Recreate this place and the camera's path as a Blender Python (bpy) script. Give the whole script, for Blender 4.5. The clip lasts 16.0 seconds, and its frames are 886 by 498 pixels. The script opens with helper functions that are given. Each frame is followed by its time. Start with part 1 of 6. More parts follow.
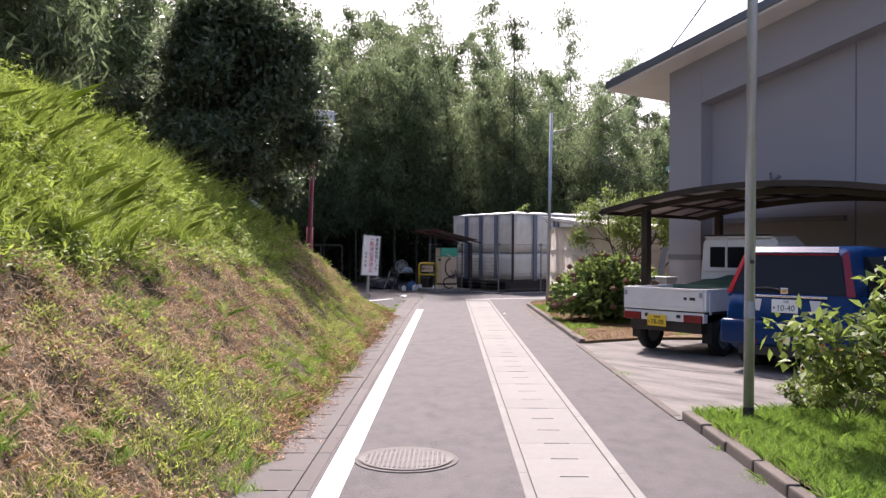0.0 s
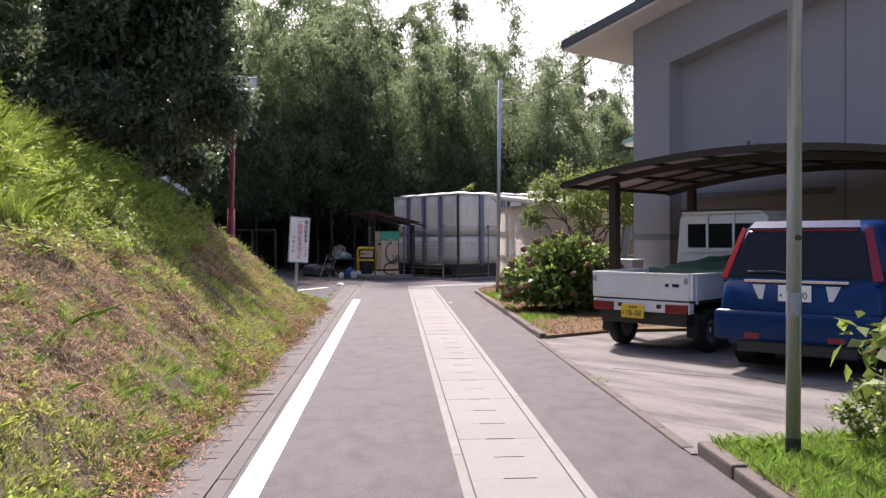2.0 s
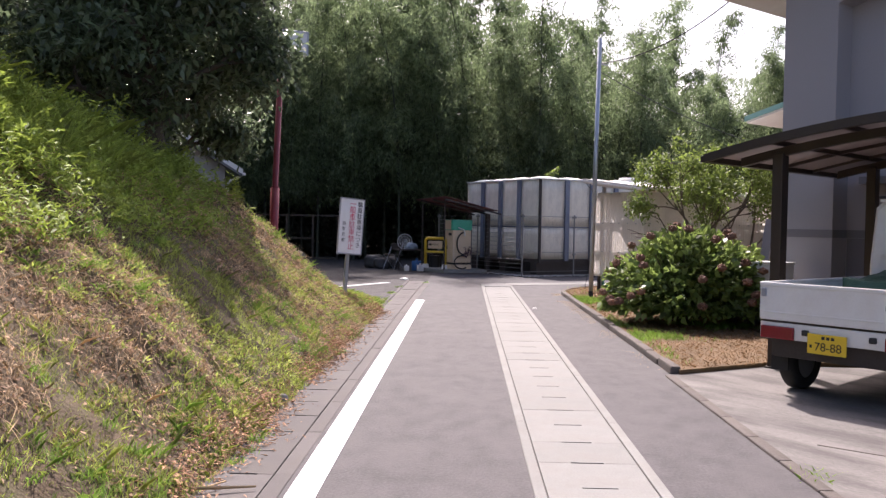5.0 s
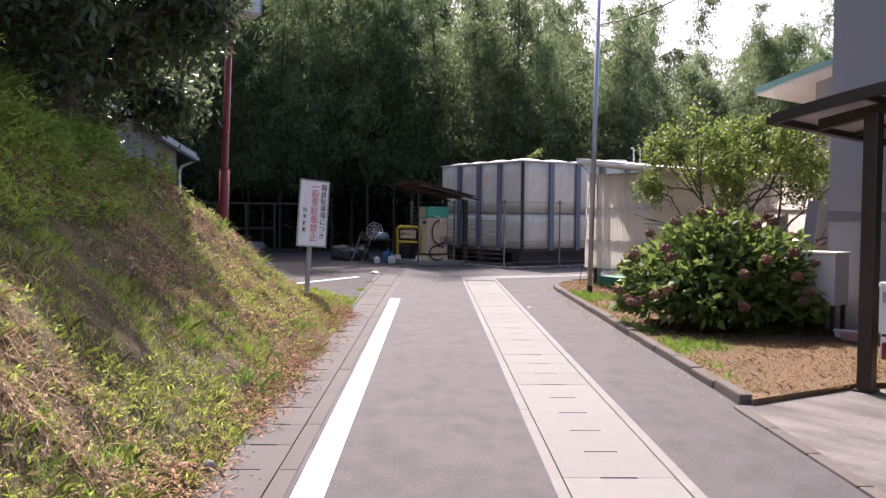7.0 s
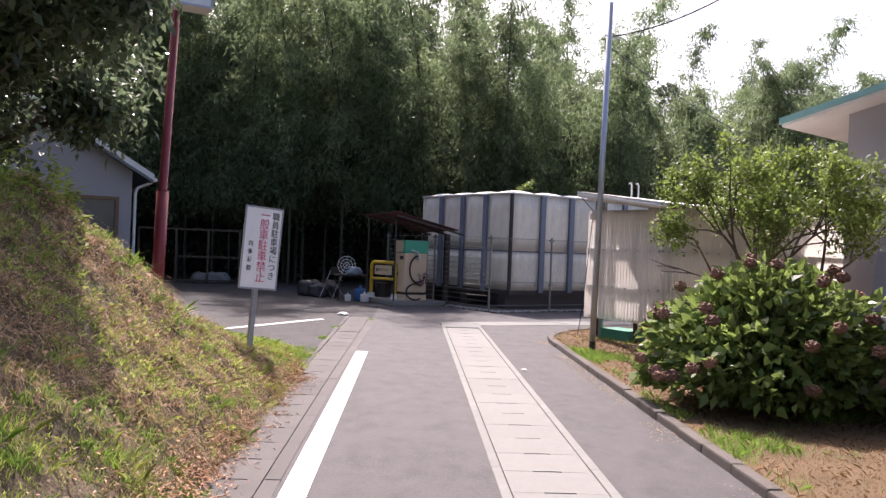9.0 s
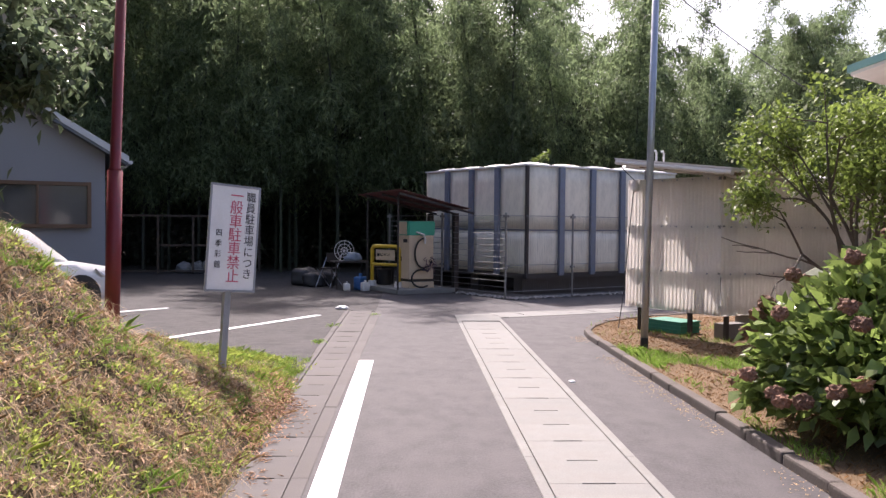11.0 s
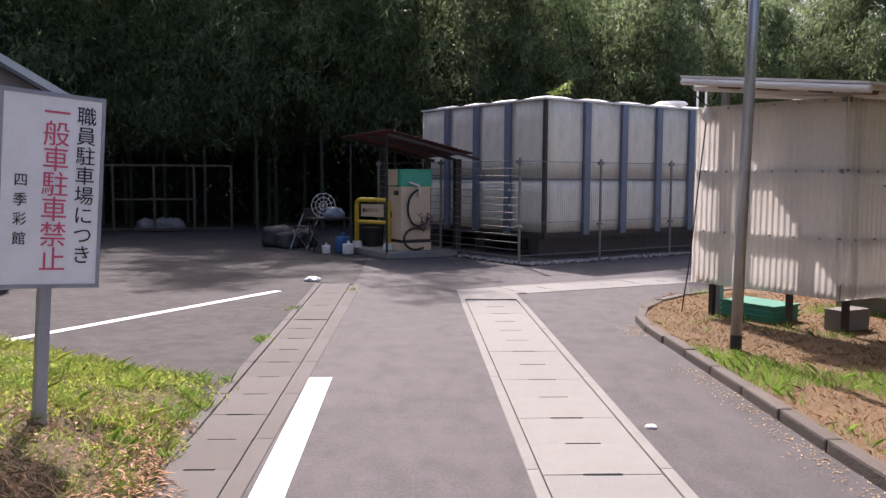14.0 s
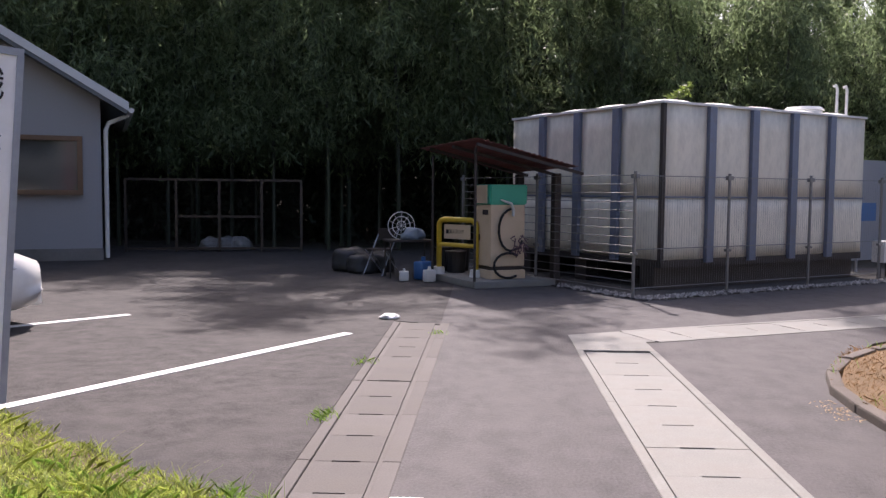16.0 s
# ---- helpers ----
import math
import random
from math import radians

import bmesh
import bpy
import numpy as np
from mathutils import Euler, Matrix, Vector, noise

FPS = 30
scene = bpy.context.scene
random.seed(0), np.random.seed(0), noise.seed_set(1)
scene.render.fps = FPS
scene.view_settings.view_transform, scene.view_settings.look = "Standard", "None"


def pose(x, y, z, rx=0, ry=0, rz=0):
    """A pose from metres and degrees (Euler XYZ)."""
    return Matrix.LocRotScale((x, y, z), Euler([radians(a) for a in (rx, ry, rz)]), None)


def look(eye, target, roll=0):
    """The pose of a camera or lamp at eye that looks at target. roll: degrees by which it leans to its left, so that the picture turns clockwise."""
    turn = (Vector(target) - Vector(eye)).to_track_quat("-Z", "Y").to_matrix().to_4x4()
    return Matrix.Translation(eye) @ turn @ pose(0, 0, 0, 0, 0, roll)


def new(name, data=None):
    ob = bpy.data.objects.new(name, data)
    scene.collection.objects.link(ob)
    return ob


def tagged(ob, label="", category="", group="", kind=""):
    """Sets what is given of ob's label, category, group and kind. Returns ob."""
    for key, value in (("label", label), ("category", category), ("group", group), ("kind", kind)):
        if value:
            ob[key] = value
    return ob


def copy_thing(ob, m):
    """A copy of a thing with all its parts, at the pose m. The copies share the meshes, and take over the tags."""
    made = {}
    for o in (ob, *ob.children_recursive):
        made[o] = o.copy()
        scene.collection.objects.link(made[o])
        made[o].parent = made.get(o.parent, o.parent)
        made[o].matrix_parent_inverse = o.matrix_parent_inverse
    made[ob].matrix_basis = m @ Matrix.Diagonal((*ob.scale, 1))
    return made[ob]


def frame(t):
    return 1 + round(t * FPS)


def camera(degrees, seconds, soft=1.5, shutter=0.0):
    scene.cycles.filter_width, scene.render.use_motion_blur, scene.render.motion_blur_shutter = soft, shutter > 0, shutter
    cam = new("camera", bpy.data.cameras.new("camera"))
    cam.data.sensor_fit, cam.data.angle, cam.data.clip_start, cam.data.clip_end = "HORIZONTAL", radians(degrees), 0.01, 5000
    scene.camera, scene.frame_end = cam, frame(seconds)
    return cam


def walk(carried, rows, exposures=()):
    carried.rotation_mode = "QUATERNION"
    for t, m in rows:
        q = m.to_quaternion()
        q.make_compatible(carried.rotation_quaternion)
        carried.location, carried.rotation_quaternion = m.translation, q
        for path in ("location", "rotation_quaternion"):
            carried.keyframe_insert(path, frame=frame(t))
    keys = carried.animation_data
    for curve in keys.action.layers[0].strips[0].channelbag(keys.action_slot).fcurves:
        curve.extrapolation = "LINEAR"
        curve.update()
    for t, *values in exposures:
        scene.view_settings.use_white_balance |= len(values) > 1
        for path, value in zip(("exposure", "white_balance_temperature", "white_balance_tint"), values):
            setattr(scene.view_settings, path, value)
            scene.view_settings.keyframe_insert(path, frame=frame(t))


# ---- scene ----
cam = camera(54.9, 16.0, soft=1.4)
PATH = [
    (0, (-0.116, 0.256, 1.538), (-0.133, 2.256, 1.54), 0.3),
    (0.5, (-0.098, 0.743, 1.543), (-0.1, 2.743, 1.541), 0.5),
    (1, (-0.133, 1.248, 1.552), (-0.089, 3.248, 1.557), 0.4),
    (1.5, (-0.082, 1.832, 1.526), (0.002, 3.83, 1.508), -0.1),
    (2, (-0.021, 2.436, 1.485), (0.094, 4.433, 1.451), -0.4),
    (2.5, (0.018, 2.987, 1.491), (0.178, 4.98, 1.425), -1.0),
    (3, (0.076, 3.504, 1.492), (0.221, 5.498, 1.411), -0.6),
    (3.5, (0.11, 4.135, 1.472), (0.217, 6.131, 1.397), 0.2),
    (4, (0.076, 4.658, 1.506), (0.078, 6.656, 1.413), 0.8),
    (4.2, (0.09, 4.91, 1.477), (0.057, 6.908, 1.391), 1.2),
    (6.3, (-0.29, 7.261, 1.416), (-0.349, 9.26, 1.371), 0.9),
    (6.5, (-0.263, 7.495, 1.398), (-0.29, 9.493, 1.334), 1.1),
    (7, (-0.272, 8.054, 1.406), (-0.248, 10.052, 1.324), 0.5),
    (7.5, (-0.214, 8.582, 1.465), (-0.161, 10.579, 1.376), 0.8),
    (8, (-0.196, 9.162, 1.434), (-0.106, 11.16, 1.391), 0.7),
    (8.5, (-0.221, 9.67, 1.493), (-0.133, 11.667, 1.468), 1.2),
    (9, (-0.23, 10.327, 1.501), (-0.16, 12.326, 1.494), 2.2),
    (9.2, (-0.262, 10.581, 1.469), (-0.208, 12.58, 1.461), 2.2),
    (11.3, (-0.402, 12.837, 1.539), (-0.309, 14.833, 1.454), 0.1),
    (11.5, (-0.374, 13.031, 1.532), (-0.263, 15.026, 1.428), -0.1),
    (12, (-0.311, 13.664, 1.493), (-0.133, 15.653, 1.381), -0.3),
    (12.5, (-0.265, 14.196, 1.477), (-0.081, 16.183, 1.334), -0.6),
    (13, (-0.224, 14.797, 1.487), (-0.063, 16.785, 1.337), -0.2),
    (13.5, (-0.221, 15.356, 1.465), (-0.09, 17.345, 1.303), -0.3),
    (14, (-0.218, 15.956, 1.475), (-0.145, 17.947, 1.306), 0.3),
    (14.5, (-0.262, 16.49, 1.484), (-0.234, 18.484, 1.334), 0.9),
    (15, (-0.346, 17.031, 1.523), (-0.377, 19.025, 1.374), 0.9),
    (15.5, (-0.44, 17.582, 1.512), (-0.497, 19.576, 1.372), 1.2),
    (16, (-0.523, 18.1, 1.483), (-0.619, 20.093, 1.35), 0.5),
]
walk(cam, [(t, look(eye, target, roll)) for t, eye, target, roll in PATH], exposures=((0, 1.08, 6500, 24), (2.5, 1.0, 6500, 24), (9, 1.1, 6500, 24), (12, 1.06, 6500, 24), (14, 0.96, 6500, 24), (16, 0.98, 6500, 24)))

# ---- light ----
SUN_ELEV, SUN_AZ = 48.0, -8.5
world = bpy.data.worlds.new("sky")
scene.world = world
world.use_nodes = True
wn, wl = world.node_tree.nodes, world.node_tree.links
sky = wn.new("ShaderNodeTexSky")
sky.sky_type, sky.sun_disc = "NISHITA", False
sky.sun_elevation, sky.sun_rotation = radians(SUN_ELEV), radians(SUN_AZ)
sky.air_density, sky.dust_density, sky.ozone_density = 1.0, 4.0, 1.0
wn["Background"].inputs["Strength"].default_value = 0.135
wl.new(sky.outputs[0], wn["Background"].inputs["Color"])
sun = new("sun", bpy.data.lights.new("sun", "SUN"))
sun.data.energy, sun.data.angle, sun.data.color = 4.2, radians(0.6), (1.0, 0.95, 0.87)
SUNWARD = Vector((math.sin(radians(SUN_AZ)) * math.cos(radians(SUN_ELEV)), math.cos(radians(SUN_AZ)) * math.cos(radians(SUN_ELEV)), math.sin(radians(SUN_ELEV))))
sun.matrix_world = look(SUNWARD * 60, (0, 0, 0))


# ---- materials ----
def mat(name, base, rough=0.7, metal=0.0, vary=0.12, scale=3.0, fine=60.0, bump=0.1, dist=0.004, stain=None, stain_amount=0.0,
        stain_scale=1.2, island=0.0, objvar=0.0, translucent=0.0, spec=0.5, coat=0.0, stretch=(1, 1, 1), half=0.45, turn=0.0):
    """A surface with broad and fine variation of its base colour, shaped stains and fine relief."""
    m = bpy.data.materials.new(name)
    m.use_nodes = True
    n, l = m.node_tree.nodes, m.node_tree.links
    b = n["Principled BSDF"]
    co = n.new("ShaderNodeTexCoord")
    mp = n.new("ShaderNodeMapping")
    mp.vector_type = "TEXTURE"
    mp.inputs["Scale"].default_value = [1 / k for k in stretch]
    mp.inputs["Rotation"].default_value = (0, 0, radians(turn))
    l.new(co.outputs["Object"], mp.inputs["Vector"])
    broad = n.new("ShaderNodeTexNoise")
    broad.inputs["Scale"].default_value, broad.inputs["Detail"].default_value = scale, 6
    grain = n.new("ShaderNodeTexNoise")
    grain.inputs["Scale"].default_value, grain.inputs["Detail"].default_value = fine, 4
    for t in (broad, grain):
        l.new(mp.outputs[0], t.inputs["Vector"])
    add = n.new("ShaderNodeMath")
    add.operation = "ADD"
    l.new(broad.outputs["Fac"], add.inputs[0])
    l.new(grain.outputs["Fac"], add.inputs[1])
    rng = n.new("ShaderNodeMapRange")
    rng.inputs[1].default_value, rng.inputs[2].default_value = 1 - half, 1 + half
    rng.inputs[3].default_value, rng.inputs[4].default_value = 1 - vary, 1 + vary
    l.new(add.outputs[0], rng.inputs[0])
    last = rng.outputs[0]
    for amount, node, out in ((island, "ShaderNodeNewGeometry", "Random Per Island"), (objvar, "ShaderNodeObjectInfo", "Random")):
        if amount:
            src = n.new(node)
            r2 = n.new("ShaderNodeMapRange")
            r2.inputs[3].default_value, r2.inputs[4].default_value = 1 - amount, 1 + amount
            l.new(src.outputs[out], r2.inputs[0])
            mul = n.new("ShaderNodeMath")
            mul.operation = "MULTIPLY"
            l.new(last, mul.inputs[0])
            l.new(r2.outputs[0], mul.inputs[1])
            last = mul.outputs[0]
    sc = n.new("ShaderNodeVectorMath")
    sc.operation = "SCALE"
    sc.inputs[0].default_value = base
    l.new(last, sc.inputs["Scale"])
    colour = sc.outputs[0]
    if stain:
        st = n.new("ShaderNodeTexNoise")
        st.inputs["Scale"].default_value, st.inputs["Detail"].default_value, st.inputs["Roughness"].default_value = stain_scale, 8, 0.65
        l.new(mp.outputs[0], st.inputs["Vector"])
        sr = n.new("ShaderNodeMapRange")
        sr.inputs[1].default_value, sr.inputs[2].default_value, sr.inputs[4].default_value = 0.46, 0.68, stain_amount
        l.new(st.outputs["Fac"], sr.inputs[0])
        mx = n.new("ShaderNodeMix")
        mx.data_type = "RGBA"
        mx.inputs["B"].default_value = (*stain, 1)
        l.new(sr.outputs[0], mx.inputs["Factor"])
        l.new(colour, mx.inputs["A"])
        colour = mx.outputs["Result"]
    l.new(colour, b.inputs["Base Color"])
    b.inputs["Roughness"].default_value, b.inputs["Metallic"].default_value = rough, metal
    b.inputs["Specular IOR Level"].default_value, b.inputs["Coat Weight"].default_value = spec, coat
    if bump:
        bp = n.new("ShaderNodeBump")
        bp.inputs["Strength"].default_value, bp.inputs["Distance"].default_value = bump, dist
        l.new(add.outputs[0], bp.inputs["Height"])
        l.new(bp.outputs[0], b.inputs["Normal"])
    if translucent:
        tr = n.new("ShaderNodeBsdfTranslucent")
        l.new(colour, tr.inputs["Color"])
        ms = n.new("ShaderNodeMixShader")
        ms.inputs[0].default_value = translucent
        l.new(b.outputs[0], ms.inputs[1])
        l.new(tr.outputs[0], ms.inputs[2])
        l.new(ms.outputs[0], n["Material Output"].inputs[0])
    return m


ASPHALT = mat("asphalt", (0.058, 0.0525, 0.0545), 0.85, vary=0.4, half=0.32, scale=6, fine=60, bump=0.8, dist=0.007, stain=(0.077, 0.0695, 0.0705), stain_amount=0.8, stain_scale=2.0, stretch=(1, 0.6, 1))
LOT = mat("lot_asphalt", (0.033, 0.029, 0.029), 0.9, vary=0.7, half=0.26, scale=6, fine=80, bump=0.7, dist=0.008, stain=(0.055, 0.049, 0.048), stain_amount=0.7, stain_scale=1.3)
LID = mat("pale_concrete", (0.21, 0.208, 0.194), 0.9, vary=0.18, scale=2.5, fine=90, bump=0.25, stain=(0.18, 0.165, 0.15), stain_amount=0.6, stain_scale=2.0, objvar=0.05)
OLDLID = mat("old_concrete", (0.11, 0.1, 0.095), 0.92, vary=0.2, scale=3, fine=80, bump=0.35, stain=(0.09, 0.08, 0.07), stain_amount=0.6, stain_scale=1.6, objvar=0.1)
KERB = mat("kerb_concrete", (0.115, 0.097, 0.086), 0.93, vary=0.3, scale=4, fine=70, bump=0.5, dist=0.008, stain=(0.07, 0.06, 0.045), stain_amount=0.7, stain_scale=2.5, objvar=0.12)
DRIVE = mat("drive_concrete", (0.15, 0.138, 0.127), 0.9, vary=0.5, scale=2.5, fine=80, bump=0.4, stain=(0.058, 0.052, 0.048), stain_amount=1.0, stain_scale=2.4, stretch=(0.28, 1, 1), turn=-52)
LINE = mat("road_paint", (0.78, 0.77, 0.75), 0.7, vary=0.08, scale=6, fine=120, bump=0.3, stain=(0.5, 0.48, 0.46), stain_amount=0.35, stain_scale=3)
SOIL = mat("soil", (0.1, 0.068, 0.038), 0.97, vary=0.4, scale=2.2, fine=40, bump=0.8, dist=0.02, stain=(0.075, 0.075, 0.03), stain_amount=0.8, stain_scale=1.4)
STRAW = mat("dead_grass_bed", (0.16, 0.102, 0.052), 0.97, vary=0.35, scale=3, fine=60, bump=0.7, dist=0.015, stain=(0.11, 0.075, 0.036), stain_amount=0.8, stain_scale=1.8)
# leaf litter darkened so that its colour carries the shade under the bamboo
LITTER_SHADE = mat("leaf_litter", (0.05, 0.042, 0.03), 0.97, vary=0.4, scale=1, fine=20, bump=0.6, dist=0.03)
FIELD = mat("far_ground", (0.1, 0.09, 0.06), 0.95, vary=0.3, scale=0.2, fine=8, bump=0.2)
STUCCO = mat("grey_stucco", (0.29, 0.279, 0.29), 0.9, vary=0.06, scale=0.7, fine=110, bump=0.35, dist=0.003, stain=(0.3, 0.283, 0.292), stain_amount=0.5, stain_scale=0.6, stretch=(1, 1, 0.35))
STUCCO_DARK = mat("dark_stucco", (0.16, 0.155, 0.17), 0.9, vary=0.08, scale=1, fine=110, bump=0.35, dist=0.003)
SOFFIT = mat("soffit_board", (0.66, 0.63, 0.6), 0.8, vary=0.06, scale=1, fine=40, bump=0.1, stain=(0.5, 0.45, 0.4), stain_amount=0.4, stain_scale=1.2)
EAVE = mat("eave_metal", (0.12, 0.13, 0.14), 0.45, 0.4, vary=0.15, scale=3, bump=0.05)
GREEN_EAVE = mat("green_eave", (0.2, 0.38, 0.34), 0.55, vary=0.15, scale=3, bump=0.05)
BRONZE = mat("bronze_aluminium", (0.055, 0.042, 0.036), 0.4, 0.5, vary=0.15, scale=5, bump=0.03)
STEEL = mat("galvanised_steel", (0.32, 0.34, 0.38), 0.35, 0.3, vary=0.14, scale=7, fine=50, bump=0.06)
POLE_STEEL = mat("polished_pole_steel", (0.38, 0.41, 0.46), 0.3, 0.55, vary=0.14, scale=7, fine=50, bump=0.04)
PANEL = mat("tank_panel", (0.72, 0.675, 0.57), 0.6, vary=0.1, scale=1.2, fine=25, bump=0.12, stain=(0.28, 0.27, 0.23), stain_amount=0.75, stain_scale=1.2, stretch=(1, 1, 0.4), objvar=0.05)
PANEL_TOP = mat("tank_top", (0.72, 0.71, 0.69), 0.6, vary=0.1, scale=2, bump=0.08, stain=(0.5, 0.48, 0.42), stain_amount=0.4)
BLUESTEEL = mat("slate_blue_steel", (0.17, 0.2, 0.27), 0.5, 0.3, vary=0.15, scale=4, bump=0.06, stain=(0.13, 0.11, 0.1), stain_amount=0.4, stain_scale=4)
CORR = mat("translucent_corrugated", (0.78, 0.745, 0.69), 0.55, vary=0.08, scale=1.5, fine=30, bump=0.05, stain=(0.5, 0.45, 0.4), stain_amount=0.5, stain_scale=1.0, translucent=0.5)


# ---- builders ----
def link_mesh(name, bm, material, smooth=False):
    me = bpy.data.meshes.new(name)
    bm.normal_update()
    bm.to_mesh(me)
    bm.free()
    if smooth:
        for p in me.polygons:
            p.use_smooth = True
    for m in material if isinstance(material, (list, tuple)) else (material,):
        me.materials.append(m)
    return new(name, me)


def part(name, bm, material, parent, label="", smooth=False):
    ob = link_mesh(name, bm, material, smooth)
    ob.parent = parent
    if label:
        ob["label"] = label
    return ob


def thing(name, label, category, m=None, group="", kind=""):
    ob = new(name)
    ob.empty_display_size = 0.1
    if m is not None:
        ob.matrix_world = m
    return tagged(ob, label, category, group, kind)


def structure(name, bm, material, label="", smooth=False):
    return tagged(link_mesh(name, bm, material, smooth), label, kind="structure")


def box(bm, x0, x1, y0, y1, z0, z1, bevel=0.0, m=None):
    made = bmesh.ops.create_cube(bm, size=1.0)["verts"]
    for v in made:
        v.co = Vector((x0 + (v.co.x + 0.5) * (x1 - x0), y0 + (v.co.y + 0.5) * (y1 - y0), z0 + (v.co.z + 0.5) * (z1 - z0)))
    if bevel:
        edges = list({e for v in made for e in v.link_edges})
        out = bmesh.ops.bevel(bm, geom=edges, offset=bevel, segments=2, affect="EDGES", profile=0.6)
        made = list({v for v in out["verts"]} | {v for v in made if v.is_valid})
    if m is not None:
        bmesh.ops.transform(bm, matrix=m, verts=made)
    return made


def tube(bm, points, radii, seg=10, caps=True):
    """A round bar along the points, with a radius at each."""
    pts = [Vector(p) for p in points]
    if not isinstance(radii, (list, tuple)):
        radii = [radii] * len(pts)
    rings = []
    side = None
    for i, p in enumerate(pts):
        d = (pts[min(i + 1, len(pts) - 1)] - pts[max(i - 1, 0)]).normalized()
        if side is None:
            side = d.orthogonal().normalized()
        side = (side - d * side.dot(d)).normalized()
        up = d.cross(side)
        rings.append([bm.verts.new(p + (side * math.cos(a) + up * math.sin(a)) * radii[i]) for a in (2 * math.pi * k / seg for k in range(seg))])
    for a, b in zip(rings, rings[1:]):
        for k in range(seg):
            bm.faces.new((a[k], a[(k + 1) % seg], b[(k + 1) % seg], b[k]))
    if caps:
        bm.faces.new(rings[0][::-1])
        bm.faces.new(rings[-1])
    return rings


def prism(bm, outline, z0, z1):
    """An upright slab over a plan outline."""
    low = [bm.verts.new((x, y, z0)) for x, y in outline]
    top = [bm.verts.new((x, y, z1)) for x, y in outline]
    n = len(outline)
    bm.faces.new(top)
    bm.faces.new(low[::-1])
    for i in range(n):
        bm.faces.new((low[i], low[(i + 1) % n], top[(i + 1) % n], top[i]))
    bmesh.ops.recalc_face_normals(bm, faces=bm.faces[:])


def extrude_profile(bm, profile, y0, y1):
    """A closed outline in x, z pushed along y."""
    a = [bm.verts.new((x, y0, z)) for x, z in profile]
    b = [bm.verts.new((x, y1, z)) for x, z in profile]
    n = len(profile)
    bm.faces.new(a)
    bm.faces.new(b[::-1])
    for i in range(n):
        bm.faces.new((a[i], b[i], b[(i + 1) % n], a[(i + 1) % n]))
    bmesh.ops.recalc_face_normals(bm, faces=bm.faces[:])


def sheet(bm, x0, x1, y0, y1, step, height):
    nx, ny = max(1, round((x1 - x0) / step)), max(1, round((y1 - y0) / step))
    grid = [[bm.verts.new((x, y, height(x, y))) for x in (x0 + (x1 - x0) * i / nx for i in range(nx + 1))] for y in (y0 + (y1 - y0) * j / ny for j in range(ny + 1))]
    for j in range(ny):
        for i in range(nx):
            bm.faces.new((grid[j][i], grid[j][i + 1], grid[j + 1][i + 1], grid[j + 1][i]))


def quick_mesh(name, verts, faces, material, smooth=False):
    me = bpy.data.meshes.new(name)
    k = faces.shape[1]
    me.vertices.add(len(verts))
    me.vertices.foreach_set("co", verts.astype(np.float32).ravel())
    me.loops.add(faces.size)
    me.loops.foreach_set("vertex_index", faces.astype(np.int32).ravel())
    me.polygons.add(len(faces))
    me.polygons.foreach_set("loop_start", np.arange(0, faces.size, k, dtype=np.int32))
    me.update(calc_edges=True)
    me.materials.append(material)
    return new(name, me)


def leaf_mesh(name, at, along, up, length, width, material):
    """Many small folded leaves: at (n,3) their feet, along (n,3) their run, up (n,3) their face."""
    n = len(at)
    along = along / np.linalg.norm(along, axis=1, keepdims=True)
    side = np.cross(along, up)
    side /= np.linalg.norm(side, axis=1, keepdims=True) + 1e-9
    face = np.cross(side, along)
    length, width = np.broadcast_to(length, n)[:, None], np.broadcast_to(width, n)[:, None]
    mid = at + along * length * 0.45
    v = np.empty((n, 4, 3))
    v[:, 0] = at
    v[:, 1] = mid + side * width * 0.5 + face * width * 0.15
    v[:, 2] = at + along * length - face * length * 0.12
    v[:, 3] = mid - side * width * 0.5 + face * width * 0.15
    f = np.arange(n * 4).reshape(n, 4)
    return quick_mesh(name, v.reshape(-1, 3), f, material)


def blade_mesh(name, at, lean, height, width, material):
    """Grass blades: two joints each, bent over by lean (n,2)."""
    n = len(at)
    a = np.random.rand(n) * 2 * np.pi
    side = np.stack((np.cos(a), np.sin(a), np.zeros(n)), 1) * (np.broadcast_to(width, n)[:, None] / 2)
    h = np.broadcast_to(height, n)
    mid = at + np.stack((lean[:, 0] * h * 0.35, lean[:, 1] * h * 0.35, h * 0.6), 1)
    tip = at + np.stack((lean[:, 0] * h, lean[:, 1] * h, h * 0.95), 1)
    v = np.empty((n, 5, 3))
    v[:, 0], v[:, 1], v[:, 2], v[:, 3], v[:, 4] = at - side, at + side, mid + side * 0.7, tip, mid - side * 0.7
    f = np.arange(n * 5).reshape(n, 5)
    return quick_mesh(name, v.reshape(-1, 3), f, material)


def rnd(n, *shape):
    return np.random.rand(n, *shape)


def ball(n):
    d = np.random.randn(n, 3)
    return d / np.linalg.norm(d, axis=1, keepdims=True)


# ---- the ground and the road ----
ROAD_L, ROAD_R, LANE_L, GUT_L, GUT_R = -1.0, 2.05, -1.55, 0.36, 1.11
SKEW = radians(24.4)
SK = Vector((math.cos(SKEW), math.sin(SKEW)))
SN = Vector((-math.sin(SKEW), math.cos(SKEW)))


def soft_min(a, b, k=0.5):
    h = max(0.0, min(1.0, 0.5 + 0.5 * (b - a) / k))
    return b * (1 - h) + a * h - k * h * (1 - h)


